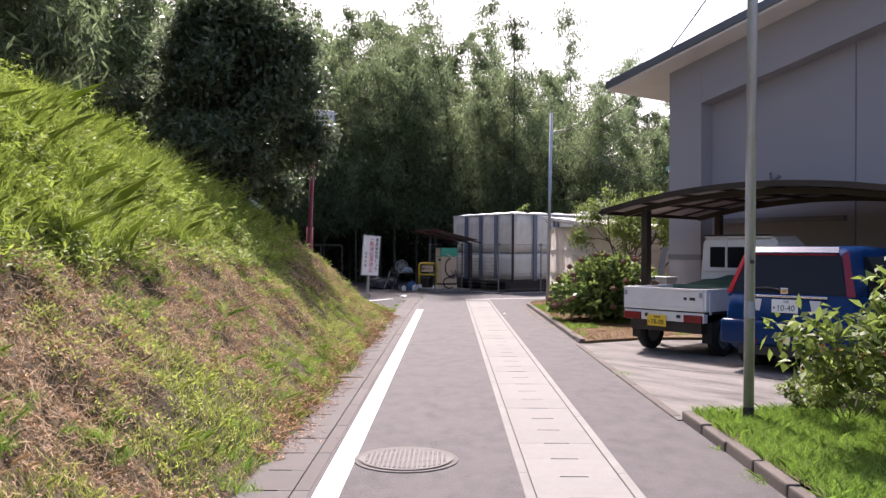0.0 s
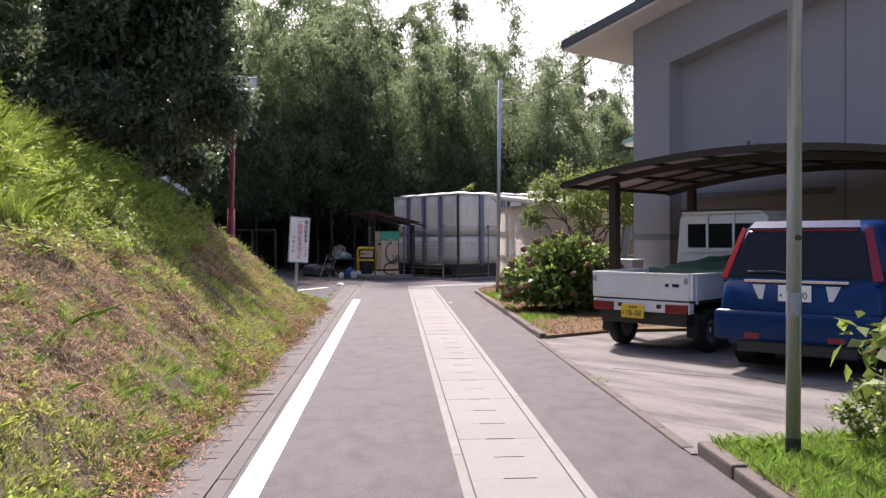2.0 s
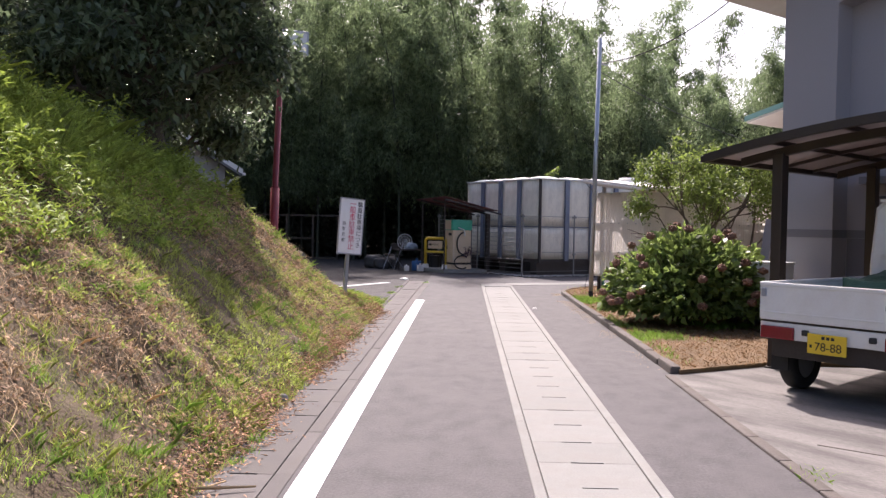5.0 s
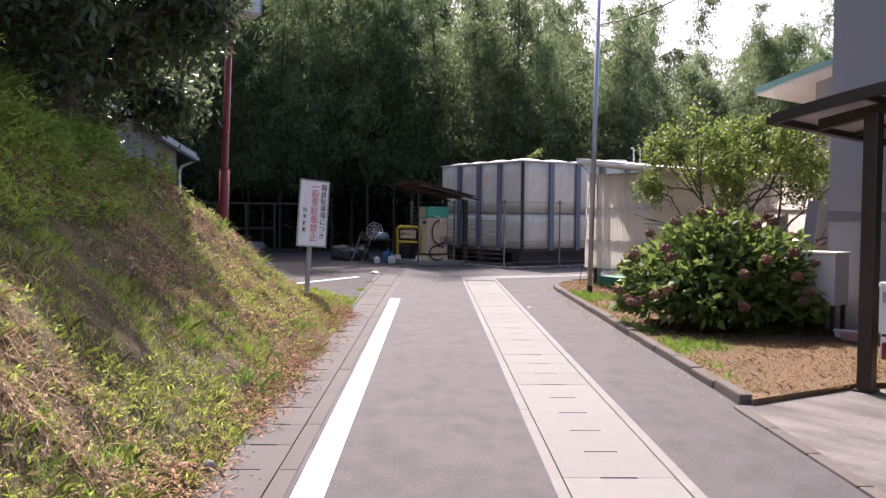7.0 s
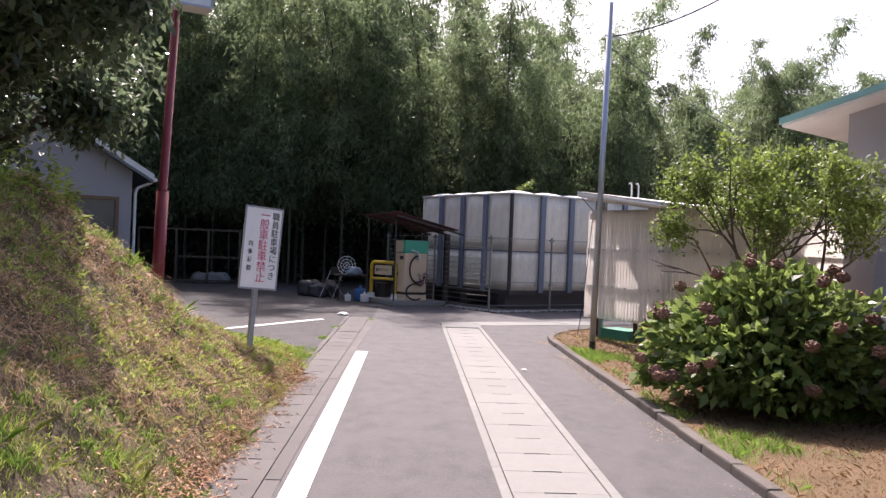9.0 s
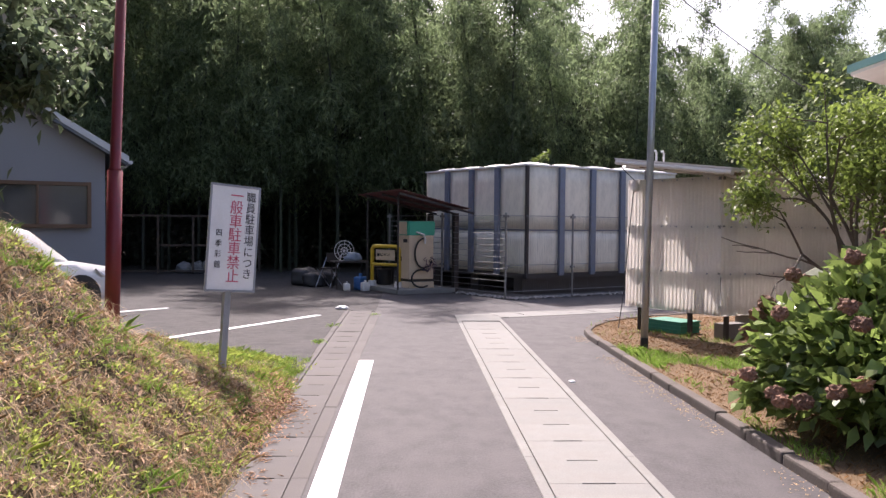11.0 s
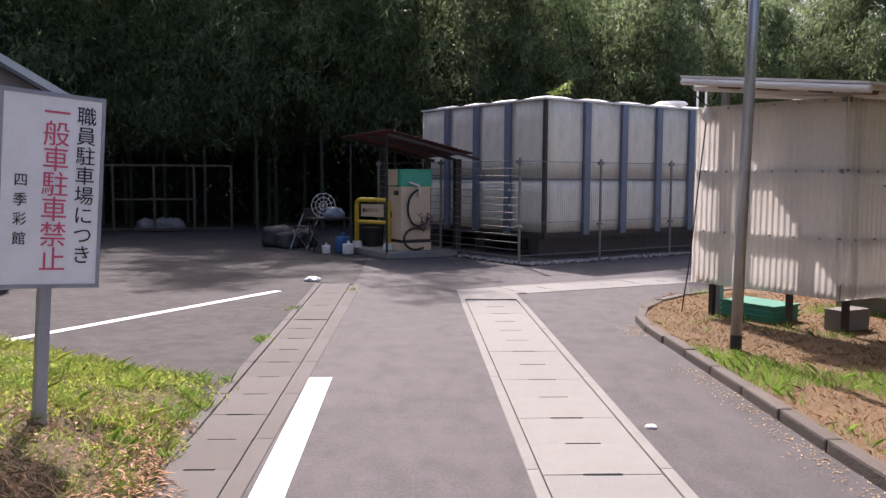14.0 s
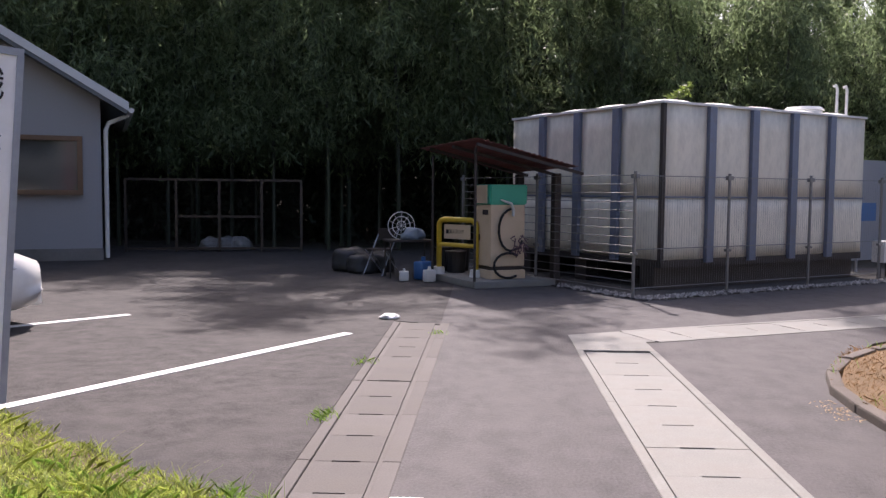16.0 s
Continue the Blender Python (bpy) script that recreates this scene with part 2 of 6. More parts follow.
def bank_height(x, y):
    d1 = -1.45 - x
    d2 = -0.55 * (x + 1.9) - 0.835 * (y - 18.9)
    d3 = -0.6 * (x + 1.75) - 0.8 * (y - 22.0)
    d = soft_min(d1 * 0.9, max(d3 * 0.2, 0.28 + d2 * 1.05), 0.45)
    d = min(d, d3 * 0.8)
    if d <= 0:
        return 0.4 * d
    t = max(0.0, min(1.0, (17.0 - y) / 6.0))
    cap = 1.95 + 1.0 * t * t * (3 - 2 * t)
    h = d if d < cap else cap + (d - cap) * (0.2 + 0.35 * t)
    lump = noise.noise(Vector((x * 0.9, y * 0.9, 3))) * 0.17 + noise.noise(Vector((x * 2.7, y * 2.7, 8))) * 0.1 + noise.noise(Vector((x * 6.5, y * 6.5, 2))) * 0.05
    return h + lump * min(1.0, d * 2)


def hill_height(x, y):
    far = max(0.0, y - 47 + 0.05 * x)
    side = max(0.0, -13 - x) * 0.35 if y > 20 else 0.0
    return -0.012 + min(far * 0.55, 6 + 8 * max(0.0, min(1.0, (3 - x) / 9))) + min(side, 4) * min(1, (y - 20) / 8 if y > 20 else 0)


# added slope that closes off the sky below the bamboo, in shade-dark litter
bm = bmesh.new()
sheet(bm, -60, 60, 30, 90, 3.0, lambda x, y: hill_height(x, y) - 0.05 if y > 31 else -0.06)
structure("hillside", bm, LITTER_SHADE, "added leaf-littered hillside under the bamboo, coloured dark for the grove's shade", True)
bm = bmesh.new()
sheet(bm, -900, 900, -900, 900, 300, lambda x, y: -0.08)
structure("ground", bm, FIELD, "dull brown open ground")
bm = bmesh.new()
sheet(bm, -14, -6.5, -8, 27, 0.25, bank_height)
sheet(bm, -6.5, -1.45, -8, 27, 0.0833, bank_height)
bmesh.ops.remove_doubles(bm, verts=[v for v in bm.verts if abs(v.co.x + 6.5) < 1e-4], dist=0.001)
structure("bank", bm, SOIL, "steep earth bank with dry and green grass", True)
bm = bmesh.new()
prism(bm, [(ROAD_L, -8), (GUT_L, -8), (GUT_L, 27.0), (14.0, 33.19), (14, 36), (-1.0, 36), (ROAD_L, 27.6)], -0.06, 0)
structure("road", bm, ASPHALT, "worn dark grey asphalt lane")
bm = bmesh.new()
prism(bm, [(GUT_R, -8), (ROAD_R + 0.02, -8), (ROAD_R + 0.02, 24.2), (2.5, 25.5), (3.4, 26.8), (5, 28), (14, 32.0), (14, 32.45), (GUT_R, 26.6)], -0.06, 0)
structure("road_edge", bm, ASPHALT, "strip of asphalt between gutter and kerb")
bm = bmesh.new()
prism(bm, [(-1.55, 21.5), (-1.55, 27.85), (-1.0, 27.6), (-1.0, 40), (-18, 40), (-18, 20)], -0.07, -0.004)
structure("parking_lot", bm, LOT, "weathered asphalt parking lot")
bm = bmesh.new()
box(bm, -0.965, -0.8, -8, 22.13, 0, 0.006)
structure("road_line", bm, LINE, "solid white painted edge line")
for (x0, y0), (x1, y1) in (((-1.93, 26.9), (-4.1, 23.1)), ((-4.72, 27.95), (-7.2, 25.2))):
    d = (Vector((x1, y1)) - Vector((x0, y0))).normalized()
    s = Vector((-d.y, d.x)) * 0.06
    bm = bmesh.new()
    prism(bm, [(x0 + s.x, y0 + s.y), (x1 + s.x, y1 + s.y), (x1 - s.x, y1 - s.y), (x0 - s.x, y0 - s.y)], -0.02, 0.003)
    structure("parking_line", bm, LINE, "white painted parking bay line")
bm = bmesh.new()
prism(bm, [(1.95, 8.0), (1.95, 14.25), (3.2, 14.95), (12, 14.9), (12, 7.6)], -0.05, 0.012)
structure("driveway", bm, DRIVE, "stained pale concrete driveway")

# ---- the grey hall ----
HALL = pose(4.5, 18.3, 0, 0, 0, 39)


def slab(bm, x0, x1, y0, y1, low, thick):
    """A sloping slab: low(y) is its underside."""
    a = [bm.verts.new((x, y, low(y))) for x, y in ((x0, y0), (x1, y0), (x1, y1), (x0, y1))]
    b = [bm.verts.new((x, y, low(y) + thick)) for x, y in ((x0, y0), (x1, y0), (x1, y1), (x0, y1))]
    bm.faces.new(a[::-1])
    bm.faces.new(b)
    for k in range(4):
        bm.faces.new((a[k], a[(k + 1) % 4], b[(k + 1) % 4], b[k]))


def hall_part(name, boxes, material, parent, label=""):
    bm = bmesh.new()
    for b in boxes:
        box(bm, *b)
    return part(name, bm, material, parent, label)


def gable(bm, x0, x1, y0, y1, z0, low):
    """A wall whose top follows the roof between y0 and y1."""
    ys = (y0, 0.5 * (y0 + y1), y1)
    a = [(y0, z0), (y1, z0)] + [(y, low(y)) for y in ys[::-1]]
    f = [bm.verts.new((x0, y, z)) for y, z in a]
    g = [bm.verts.new((x1, y, z)) for y, z in a]
    bm.faces.new(f)
    bm.faces.new(g[::-1])
    for k in range(5):
        bm.faces.new((f[k], g[k], g[(k + 1) % 5], f[(k + 1) % 5]))
    bmesh.ops.recalc_face_normals(bm, faces=bm.faces[:])


HALL_RUN, HALL_DEEP = 15.0, 12.0
RISE = 0.25


def hall_roof(y):
    return 5.0 + RISE * (1.15 - y) if y > -7.5 else 5.0 + RISE * (1.15 + 15 + y)


def hall_beam(y):
    return hall_roof(y) - 0.92


hall = thing("assembly_hall", "tall grey stucco hall with a sloping roof and pale eaves", "building", HALL)
bm = bmesh.new()
gable(bm, 0.0, HALL_DEEP, -0.78, 0, 0, hall_roof)
part("pillar", bm, STUCCO, hall)
bm = bmesh.new()
gable(bm, 0.38, HALL_DEEP, -7.5, -0.78, 0, hall_roof)
gable(bm, 0.38, HALL_DEEP, -HALL_RUN, -7.5, 0, hall_roof)
part("wall", bm, STUCCO, hall)
bm = bmesh.new()
slab(bm, 0.0, 0.376, -7.5, -0.782, hall_beam, 0.92)
part("beam", bm, STUCCO, hall)
bm = bmesh.new()
box(bm, -0.012, 0.5, -0.792, 0.012, 1.36, 1.47)
part("band", bm, STUCCO_DARK, hall, "dark stucco band")
bm = bmesh.new()
box(bm, 0.366, 0.5, -HALL_RUN, -0.796, 1.36, 1.47)
part("band", bm, STUCCO_DARK, hall, "dark stucco band")
bm = bmesh.new()
box(bm, 0.37, 0.5, -HALL_RUN, -0.8, 0.0, 1.356)
part("plinth", bm, STUCCO_DARK, hall, "dark grey stucco plinth")
for y in (-3.75, -7.0, -10.5):
    bm = bmesh.new()
    box(bm, 0.372, 0.39, y - 0.012, y + 0.012, 1.48, hall_beam(y) - 0.02)
    part("wall_joint", bm, STUCCO_DARK, hall)
for y0, y1 in ((-7.5, 1.15), (-16.15, -7.5)):
    bm = bmesh.new()
    slab(bm, -0.62, HALL_DEEP + 0.5, y0, y1, hall_roof, 0.05)
    part("soffit", bm, SOFFIT, hall, "pale soffit board")
    bm = bmesh.new()
    slab(bm, -0.66, HALL_DEEP + 0.5, y0, y1 + (0.04 if y1 > 0 else 0), lambda y: hall_roof(y) + 0.052, 0.16)
    part("roof", bm, EAVE, hall, "dark metal roof edge")
bm = bmesh.new()
tube(bm, [(0.3, -4.75, 2.75), (0.3, -4.75, 3.2), (0.3, -4.72, 3.3), (0.4, -4.72, 3.32)], 0.045, 8)
part("vent_pipe", bm, STUCCO_DARK, hall, "grey vent pipe on the wall")
bm = bmesh.new()
tube(bm, [(0.36, -2.3, 3.0), (0.25, -2.2, 2.9), (0.2, -2.2, 3.05)], 0.03, 8)
part("wall_hook", bm, STUCCO_DARK, hall)
bm = bmesh.new()
box(bm, 0.25, 0.4, -3.6, -1.0, 2.1, 2.2)
part("wall_duct", bm, STUCCO_DARK, hall)

# the lower wing behind the hall
wing = thing("rear_wing", "low wing behind the hall with a green-edged roof", "building", pose(7.3, 25.0, 0, 0, 0, 39))


def wing_roof(y):
    return 3.85 + 0.25 * (0.9 - y)


bm = bmesh.new()
gable(bm, 0, 6, -5, 0, 0, wing_roof)
part("wall", bm, STUCCO, wing)
bm = bmesh.new()
slab(bm, -0.62, 6.4, -5.0, 0.9, wing_roof, 0.05)
part("soffit", bm, SOFFIT, wing, "pale soffit board")
bm = bmesh.new()
slab(bm, -0.66, 6.4, -5.0, 0.94, lambda y: wing_roof(y) + 0.052, 0.11)
part("roof", bm, GREEN_EAVE, wing, "green metal roof edge")


# ---- plants ----
GREEN_BLADE = mat("grass_green", (0.34, 0.4, 0.09), 0.65, vary=0.2, scale=1.5, bump=0, island=0.5, translucent=0.5)
TALL_BLADE = mat("weed_green", (0.26, 0.34, 0.06), 0.65, vary=0.2, scale=1.0, bump=0, island=0.4, translucent=0.45)
DRY_BLADE = mat("grass_dry", (0.43, 0.3, 0.165), 0.85, vary=0.25, scale=2, bump=0, island=0.5, translucent=0.25)
LAWN_BLADE = mat("lawn_green", (0.22, 0.36, 0.06), 0.65, vary=0.15, scale=2, bump=0, island=0.35, translucent=0.45)
EVERGREEN = mat("evergreen_leaf", (0.115, 0.155, 0.085), 0.3, vary=0.2, scale=1, bump=0, island=0.55, translucent=0.55)
BAMBOO_LEAF = mat("bamboo_leaf", (0.165, 0.22, 0.11), 0.45, vary=0.25, scale=0.5, bump=0, island=0.45, translucent=0.7, objvar=0.25)
# culms near black: the shade inside the grove is put into their colour
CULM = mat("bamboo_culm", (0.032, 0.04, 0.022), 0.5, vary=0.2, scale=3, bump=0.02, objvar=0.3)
BARK = mat("bark", (0.09, 0.07, 0.055), 0.9, vary=0.3, scale=8, fine=60, bump=0.6, dist=0.01, stretch=(1, 1, 0.3))
HYD_LEAF = mat("hydrangea_leaf", (0.17, 0.235, 0.062), 0.36, vary=0.2, scale=3, bump=0.05, island=0.5, translucent=0.45)
HYD_FLOWER = mat("faded_flower", (0.24, 0.125, 0.08), 0.9, vary=0.5, scale=18, fine=70, bump=0.6, dist=0.02, objvar=0.35)
MYRTLE_LEAF = mat("myrtle_leaf", (0.165, 0.225, 0.05), 0.55, vary=0.2, scale=2, bump=0, island=0.45, translucent=0.5)
RED_LEAF = mat("red_tip_leaf", (0.32, 0.14, 0.06), 0.5, vary=0.2, scale=3, bump=0, island=0.4, translucent=0.3)


def on_bank(n, x0, x1, y0, y1):
    x, y = x0 + rnd(n) * (x1 - x0), y0 + rnd(n) * (y1 - y0)
    z = np.array([bank_height(a, b) for a, b in zip(x, y)])
    return np.stack((x, y, z), 1)


def patch(p, scale, seed):
    return np.array([noise.noise(Vector((a * scale, b * scale, seed))) for a, b, c in p])


def grass(name, label, p, height, width, material, bend=0.5):
    lean = np.random.randn(len(p), 2) * bend
    return tagged(blade_mesh(name, p - np.array((0, 0, 0.01)), lean, height, width, material), label, "grass", kind="stuff")


p = on_bank(330000, -6.5, -1.42, 2.0, 24.6)
keep = p[:, 2] > -0.02
p = p[keep]
g = patch(p, 0.55, 5.0) + 0.6 * patch(p, 1.9, 9.0) + 0.35 * patch(p, 5.0, 12.0)
up = p[:, 2]
high = (up > 1.7 + 0.5 * patch(p, 0.5, 2.0) + 0.05 * (p[:, 1] - 8)) & (p[:, 1] < 17.5)
foot = ((up < 0.55) & (p[:, 1] < 15.5)) | (p[:, 1] > 19.6)
middle = (up > 0.5) & (up < 1.75) & (p[:, 1] < 12.5)
green = (~high) & (g + 0.42 * foot - 0.02 - 0.16 * middle - 0.14 * ((p[:, 1] > 15.5) & (p[:, 1] < 19.6)) > 0.12 * np.random.randn(len(p)))
dry = (~high) & (~green)
q = p[green]
tuft = np.clip(0.75 + 1.3 * patch(q, 3.2, 41.0), 0.25, 1.6)
grass("bank_grass", "short green grass and weeds on the bank", q, (0.03 + 0.06 * rnd(len(q))) * tuft, 0.0055, GREEN_BLADE, 0.8)
q = p[dry]
grass("dry_grass", "brown mown straw lying on the bank", q, 0.025 + 0.05 * rnd(len(q)) ** 2, 0.005, DRY_BLADE, 1.0)
q = p[high]
tuft = np.clip(0.75 + 1.2 * patch(q, 2.4, 44.0), 0.25, 1.7)
grass("tall_grass", "tall bright green weeds on top of the bank", q, (0.1 + 0.26 * rnd(len(q))) * tuft, 0.0075, TALL_BLADE, 0.75)
q = on_bank(60000, -6.5, -2.2, 3.0, 19.0)
q = q[(q[:, 2] > 1.6 + 0.4 * patch(q, 0.6, 7.0)) & (patch(q, 1.4, 70.0) > -0.05) & (q[:, 1] < 16)]
grass("tall_weeds", "dense tall weeds at the bank's crest", q, 0.1 + 0.22 * rnd(len(q)), 0.008, TALL_BLADE, 0.6)

# separate tufts, some of them hanging over the gutter
q = on_bank(2300, -4.6, -1.36, 2.0, 22.3)
q = q[(patch(q, 0.8, 61.0) + 0.25 * (q[:, 2] < 0.3) > 0.02) & ((q[:, 0] < -1.5) | (patch(q, 1.1, 63.0) > 0.0))]
size = np.repeat(0.045 + 0.075 * rnd(len(q)) ** 2, 34)
q = np.repeat(q, 34, 0) + np.random.randn(len(q) * 34, 3) * np.array((0.03, 0.035, 0.0))
q[:, 2] = np.maximum(q[:, 2], 0.0)
grass("grass_tuft", "loose tufts of fresh grass on the bank", q, size * (0.5 + 0.7 * rnd(len(q))), 0.005, LAWN_BLADE, 0.8)

# dead leaves lying in the brown patches
DEAD_LEAF = mat("dead_leaf", (0.47, 0.31, 0.2), 0.9, vary=0.2, scale=3, bump=0, island=0.6, translucent=0.15)
q = on_bank(80000, -5.2, -1.45, 2.0, 21.0)
q = q[(patch(q, 0.55, 5.0) + 0.6 * patch(q, 1.9, 9.0) < 0.1 + 0.2 * np.random.randn(len(q))) & (q[:, 2] < 2.2)]
n = len(q)
d = ball(n)
d[:, 2] = d[:, 2] * 0.6 - d[:, 0] * 0.5
dead = leaf_mesh("dead_leaves", q + np.array((0, 0, 0.03)) * rnd(n, 1), d, ball(n) * 0.9 + np.array((0.4, 0.0, 0.6)), 0.02 + 0.045 * rnd(n) ** 2, 0.008 + 0.016 * rnd(n), DEAD_LEAF)
tagged(dead, "curled brown dead leaves on the bank", "leaves", kind="stuff")

# leafy stalks that stand up along the crest
q = on_bank(900, -6.2, -2.4, 4.0, 18.5)
q = q[q[:, 2] > 1.55 + 0.3 * patch(q, 0.9, 77.0)]
tall = 0.2 + 0.35 * rnd(len(q)) ** 2
f = rnd(len(q), 30)
lean = np.random.randn(len(q), 2) * 0.25
at = q[:, None, :] + np.stack((lean[:, :1] * f * tall[:, None], lean[:, 1:] * f * tall[:, None], f * tall[:, None]), 2)
at = at.reshape(-1, 3)
n = len(at)
d = ball(n)
d[:, 2] = d[:, 2] * 0.4 + 0.1
stalk = leaf_mesh("weed_stalks", at, d, ball(n) * 0.4 + np.array((0, 0, 1.0)), 0.05 + 0.07 * rnd(n), 0.028, TALL_BLADE)
tagged(stalk, "leafy weed stalks along the bank's crest", "weeds", kind="stuff")

# straw lying flat over the dry patches
q = np.repeat(p[dry][::3], 2, 0)
n = len(q)
q = q + np.random.randn(n, 3) * np.array((0.05, 0.05, 0.0)) + np.array((0, 0, 0.015))
d = ball(n)
d[:, 2] = d[:, 2] * 0.25 - d[:, 0] * 0.7
straw = leaf_mesh("loose_straw", q, d, np.tile((0.6, 0.0, 0.8), (n, 1)) + ball(n) * 0.3, 0.06 + 0.2 * rnd(n) ** 2, 0.0045, DRY_BLADE)
tagged(straw, "loose cut straw on the bank", "straw", kind="stuff")

# leafy weeds that break up the crest and the slope
q = on_bank(9000, -5.6, -1.7, 3.0, 17.5)
q = q[(q[:, 2] > 1.25) & (patch(q, 1.1, 17.0) > -0.12)]
q = np.repeat(q, 9, 0)
n = len(q)
d = ball(n)
d[:, 2] = np.abs(d[:, 2]) * 0.6 + 0.1
weed = leaf_mesh("leafy_weed", q + np.stack((np.random.randn(n) * 0.04, np.random.randn(n) * 0.04, 0.02 + 0.2 * rnd(n)), 1), d, ball(n) * 0.4 + np.array((0.1, 0.0, 1.0)), 0.04 + 0.06 * rnd(n), 0.022, TALL_BLADE)
tagged(weed, "bright leafy weeds on the upper bank", "weeds", kind="stuff")

# low broad-leaved weeds among the grass
q = on_bank(8500, -4.8, -1.45, 2.0, 22.0)
q = q[patch(q, 0.7, 14.0) > 0.05]
q = np.repeat(q, 12, 0)
d = ball(len(q))
d[:, 2] = np.abs(d[:, 2]) * 0.7 + 0.15
weed = leaf_mesh("broadleaf_weed", q + d * 0.07 * rnd(len(q), 1), d, ball(len(q)) * 0.7 + np.array((0.3, 0.0, 0.8)), 0.018 + 0.03 * rnd(len(q)), 0.014, GREEN_BLADE)
tagged(weed, "low broad-leaved weeds among the grass", "weeds", kind="stuff")

# fallen leaves and straw along the gutter's edge
n = 12000
RED_LITTER = mat("reddish_litter", (0.36, 0.2, 0.115), 0.9, vary=0.2, scale=3, bump=0, island=0.5)
q = np.stack((-1.5 + np.random.randn(n) * (0.05 + 0.09 * rnd(n)) - 0.02, 1 + rnd(n) * 19.6, np.full(n, 0.012)), 1)
q = q[patch(q, 0.6, 21.0) + 0.5 * patch(q, 2.3, 23.0) + 0.16 > 0]
q[:, 2] += np.maximum(0, -1.45 - q[:, 0]) * 0.8
d = ball(len(q))
d[:, 2] *= 0.25
q[:, 0] += 0.09 * patch(q * np.array((0, 1, 0)), 0.9, 91.0) + 0.05
litter = leaf_mesh("fallen_leaves", q, d, np.tile((0.0, 0.1, 1.0), (len(q), 1)), 0.025 + 0.05 * rnd(len(q)), 0.011, RED_LITTER)
tagged(litter, "brown fallen leaves along the gutter", "leaves", kind="stuff")


def lawn_height(x, y):
    return 0.085 + 0.03 * noise.noise(Vector((x, y, 4))) + max(0, min(0.12, (x - 2.6) * 0.06))


def on_lawn(n, x0, x1, y0, y1):
    x, y = x0 + rnd(n) * (x1 - x0), y0 + rnd(n) * (y1 - y0)
    return np.stack((x, y, np.array([lawn_height(a, b) for a, b in zip(x, y)])), 1)


bm = bmesh.new()
sheet(bm, 2.08, 6.0, -8, 8.0, 0.3, lawn_height)
structure("lawn", bm, SOIL, "small lawn beside the lane", True)
q = on_lawn(75000, 2.08, 5.0, 2.5, 8.0)
grass("lawn_grass", "bright green lawn grass", q, 0.03 + 0.08 * rnd(len(q)), 0.006, LAWN_BLADE, 0.6)


def bed_edge(y):
    return 2.11 if y < 24 else 2.11 + (y - 24) ** 2 * 0.17


bm = bmesh.new()
prism(bm, [(2.1, 14.28), (2.1, 24.0), (2.22, 24.7), (2.6, 25.5), (3.1, 26.25), (3.8, 26.85), (9, 29.2), (9, 15.0), (3.25, 14.95)], -0.05, 0.056)
structure("planting_bed", bm, STRAW, "planting bed covered with dead brown grass")
q = np.stack((2.11 + rnd(120000) * 4.2, 14.35 + rnd(120000) * 12, np.full(120000, 0.054)), 1)
q = q[(q[:, 0] > np.array([bed_edge(b) for b in q[:, 1]])) & (q[:, 1] > 14.3 + 0.55 * (q[:, 0] - 2.15)) & ((q[:, 1] < 26.2 + 0.4 * (q[:, 0] - 3)) | (q[:, 0] < 3))]
g = patch(q, 0.8, 31.0) + 0.5 * patch(q, 2.2, 33.0) - 0.38 + 0.42 * np.exp(-((q[:, 0] - 2.2) / 0.16) ** 2)
fresh = g > 0.1 * np.random.randn(len(q))
grass("bed_dead_grass", "dead brown grass in the planting bed", q[~fresh], 0.015 + 0.035 * rnd(int((~fresh).sum())) ** 2, 0.0045, mat("bed_straw", (0.27, 0.16, 0.078), 0.9, vary=0.25, scale=2, bump=0, island=0.4, translucent=0.4), 1.0)
grass("bed_green_grass", "sparse green grass along the kerb", q[fresh], 0.03 + 0.08 * rnd(int(fresh.sum())), 0.006, LAWN_BLADE, 0.6)


def limb(bm, start, direction, length, r, depth, tips, wiggle=0.25, spread=0.7, kids=3):
    pts, d = [Vector(start)], Vector(direction).normalized()
    steps = 4
    for i in range(steps):
        d = (d + Vector([random.uniform(-wiggle, wiggle) for _ in range(3)])).normalized()
        pts.append(pts[-1] + d * length / steps)
    tube(bm, pts, [r * (1 - 0.45 * i / steps) for i in range(steps + 1)], 6 if r < 0.05 else 9)
    if depth == 0:
        tips.append((pts[-1], d))
        tips.append((pts[-2], d))
        return
    for k in range(kids):
        e = (d + Vector([random.uniform(-spread, spread) for _ in range(3)])).normalized()
        limb(bm, pts[-1 - (k % 2)], e, length * random.uniform(0.6, 0.8), r * 0.55, depth - 1, tips, wiggle, spread, kids)


def crown_leaves(tips, per_tip, spread, leaf, width, drop=0.0):
    at = np.array([t[0][:] for t in tips])
    at = np.repeat(at, per_tip, 0)
    n = len(at)
    at = at + ball(n) * spread * (rnd(n, 1) ** 0.5)
    along = ball(n)
    along[:, 2] -= drop
    up = ball(n) * 0.6 + np.array((0, 0, 1.0))
    return at, along, up, leaf * (0.7 + 0.6 * rnd(n)), width * (0.7 + 0.6 * rnd(n))


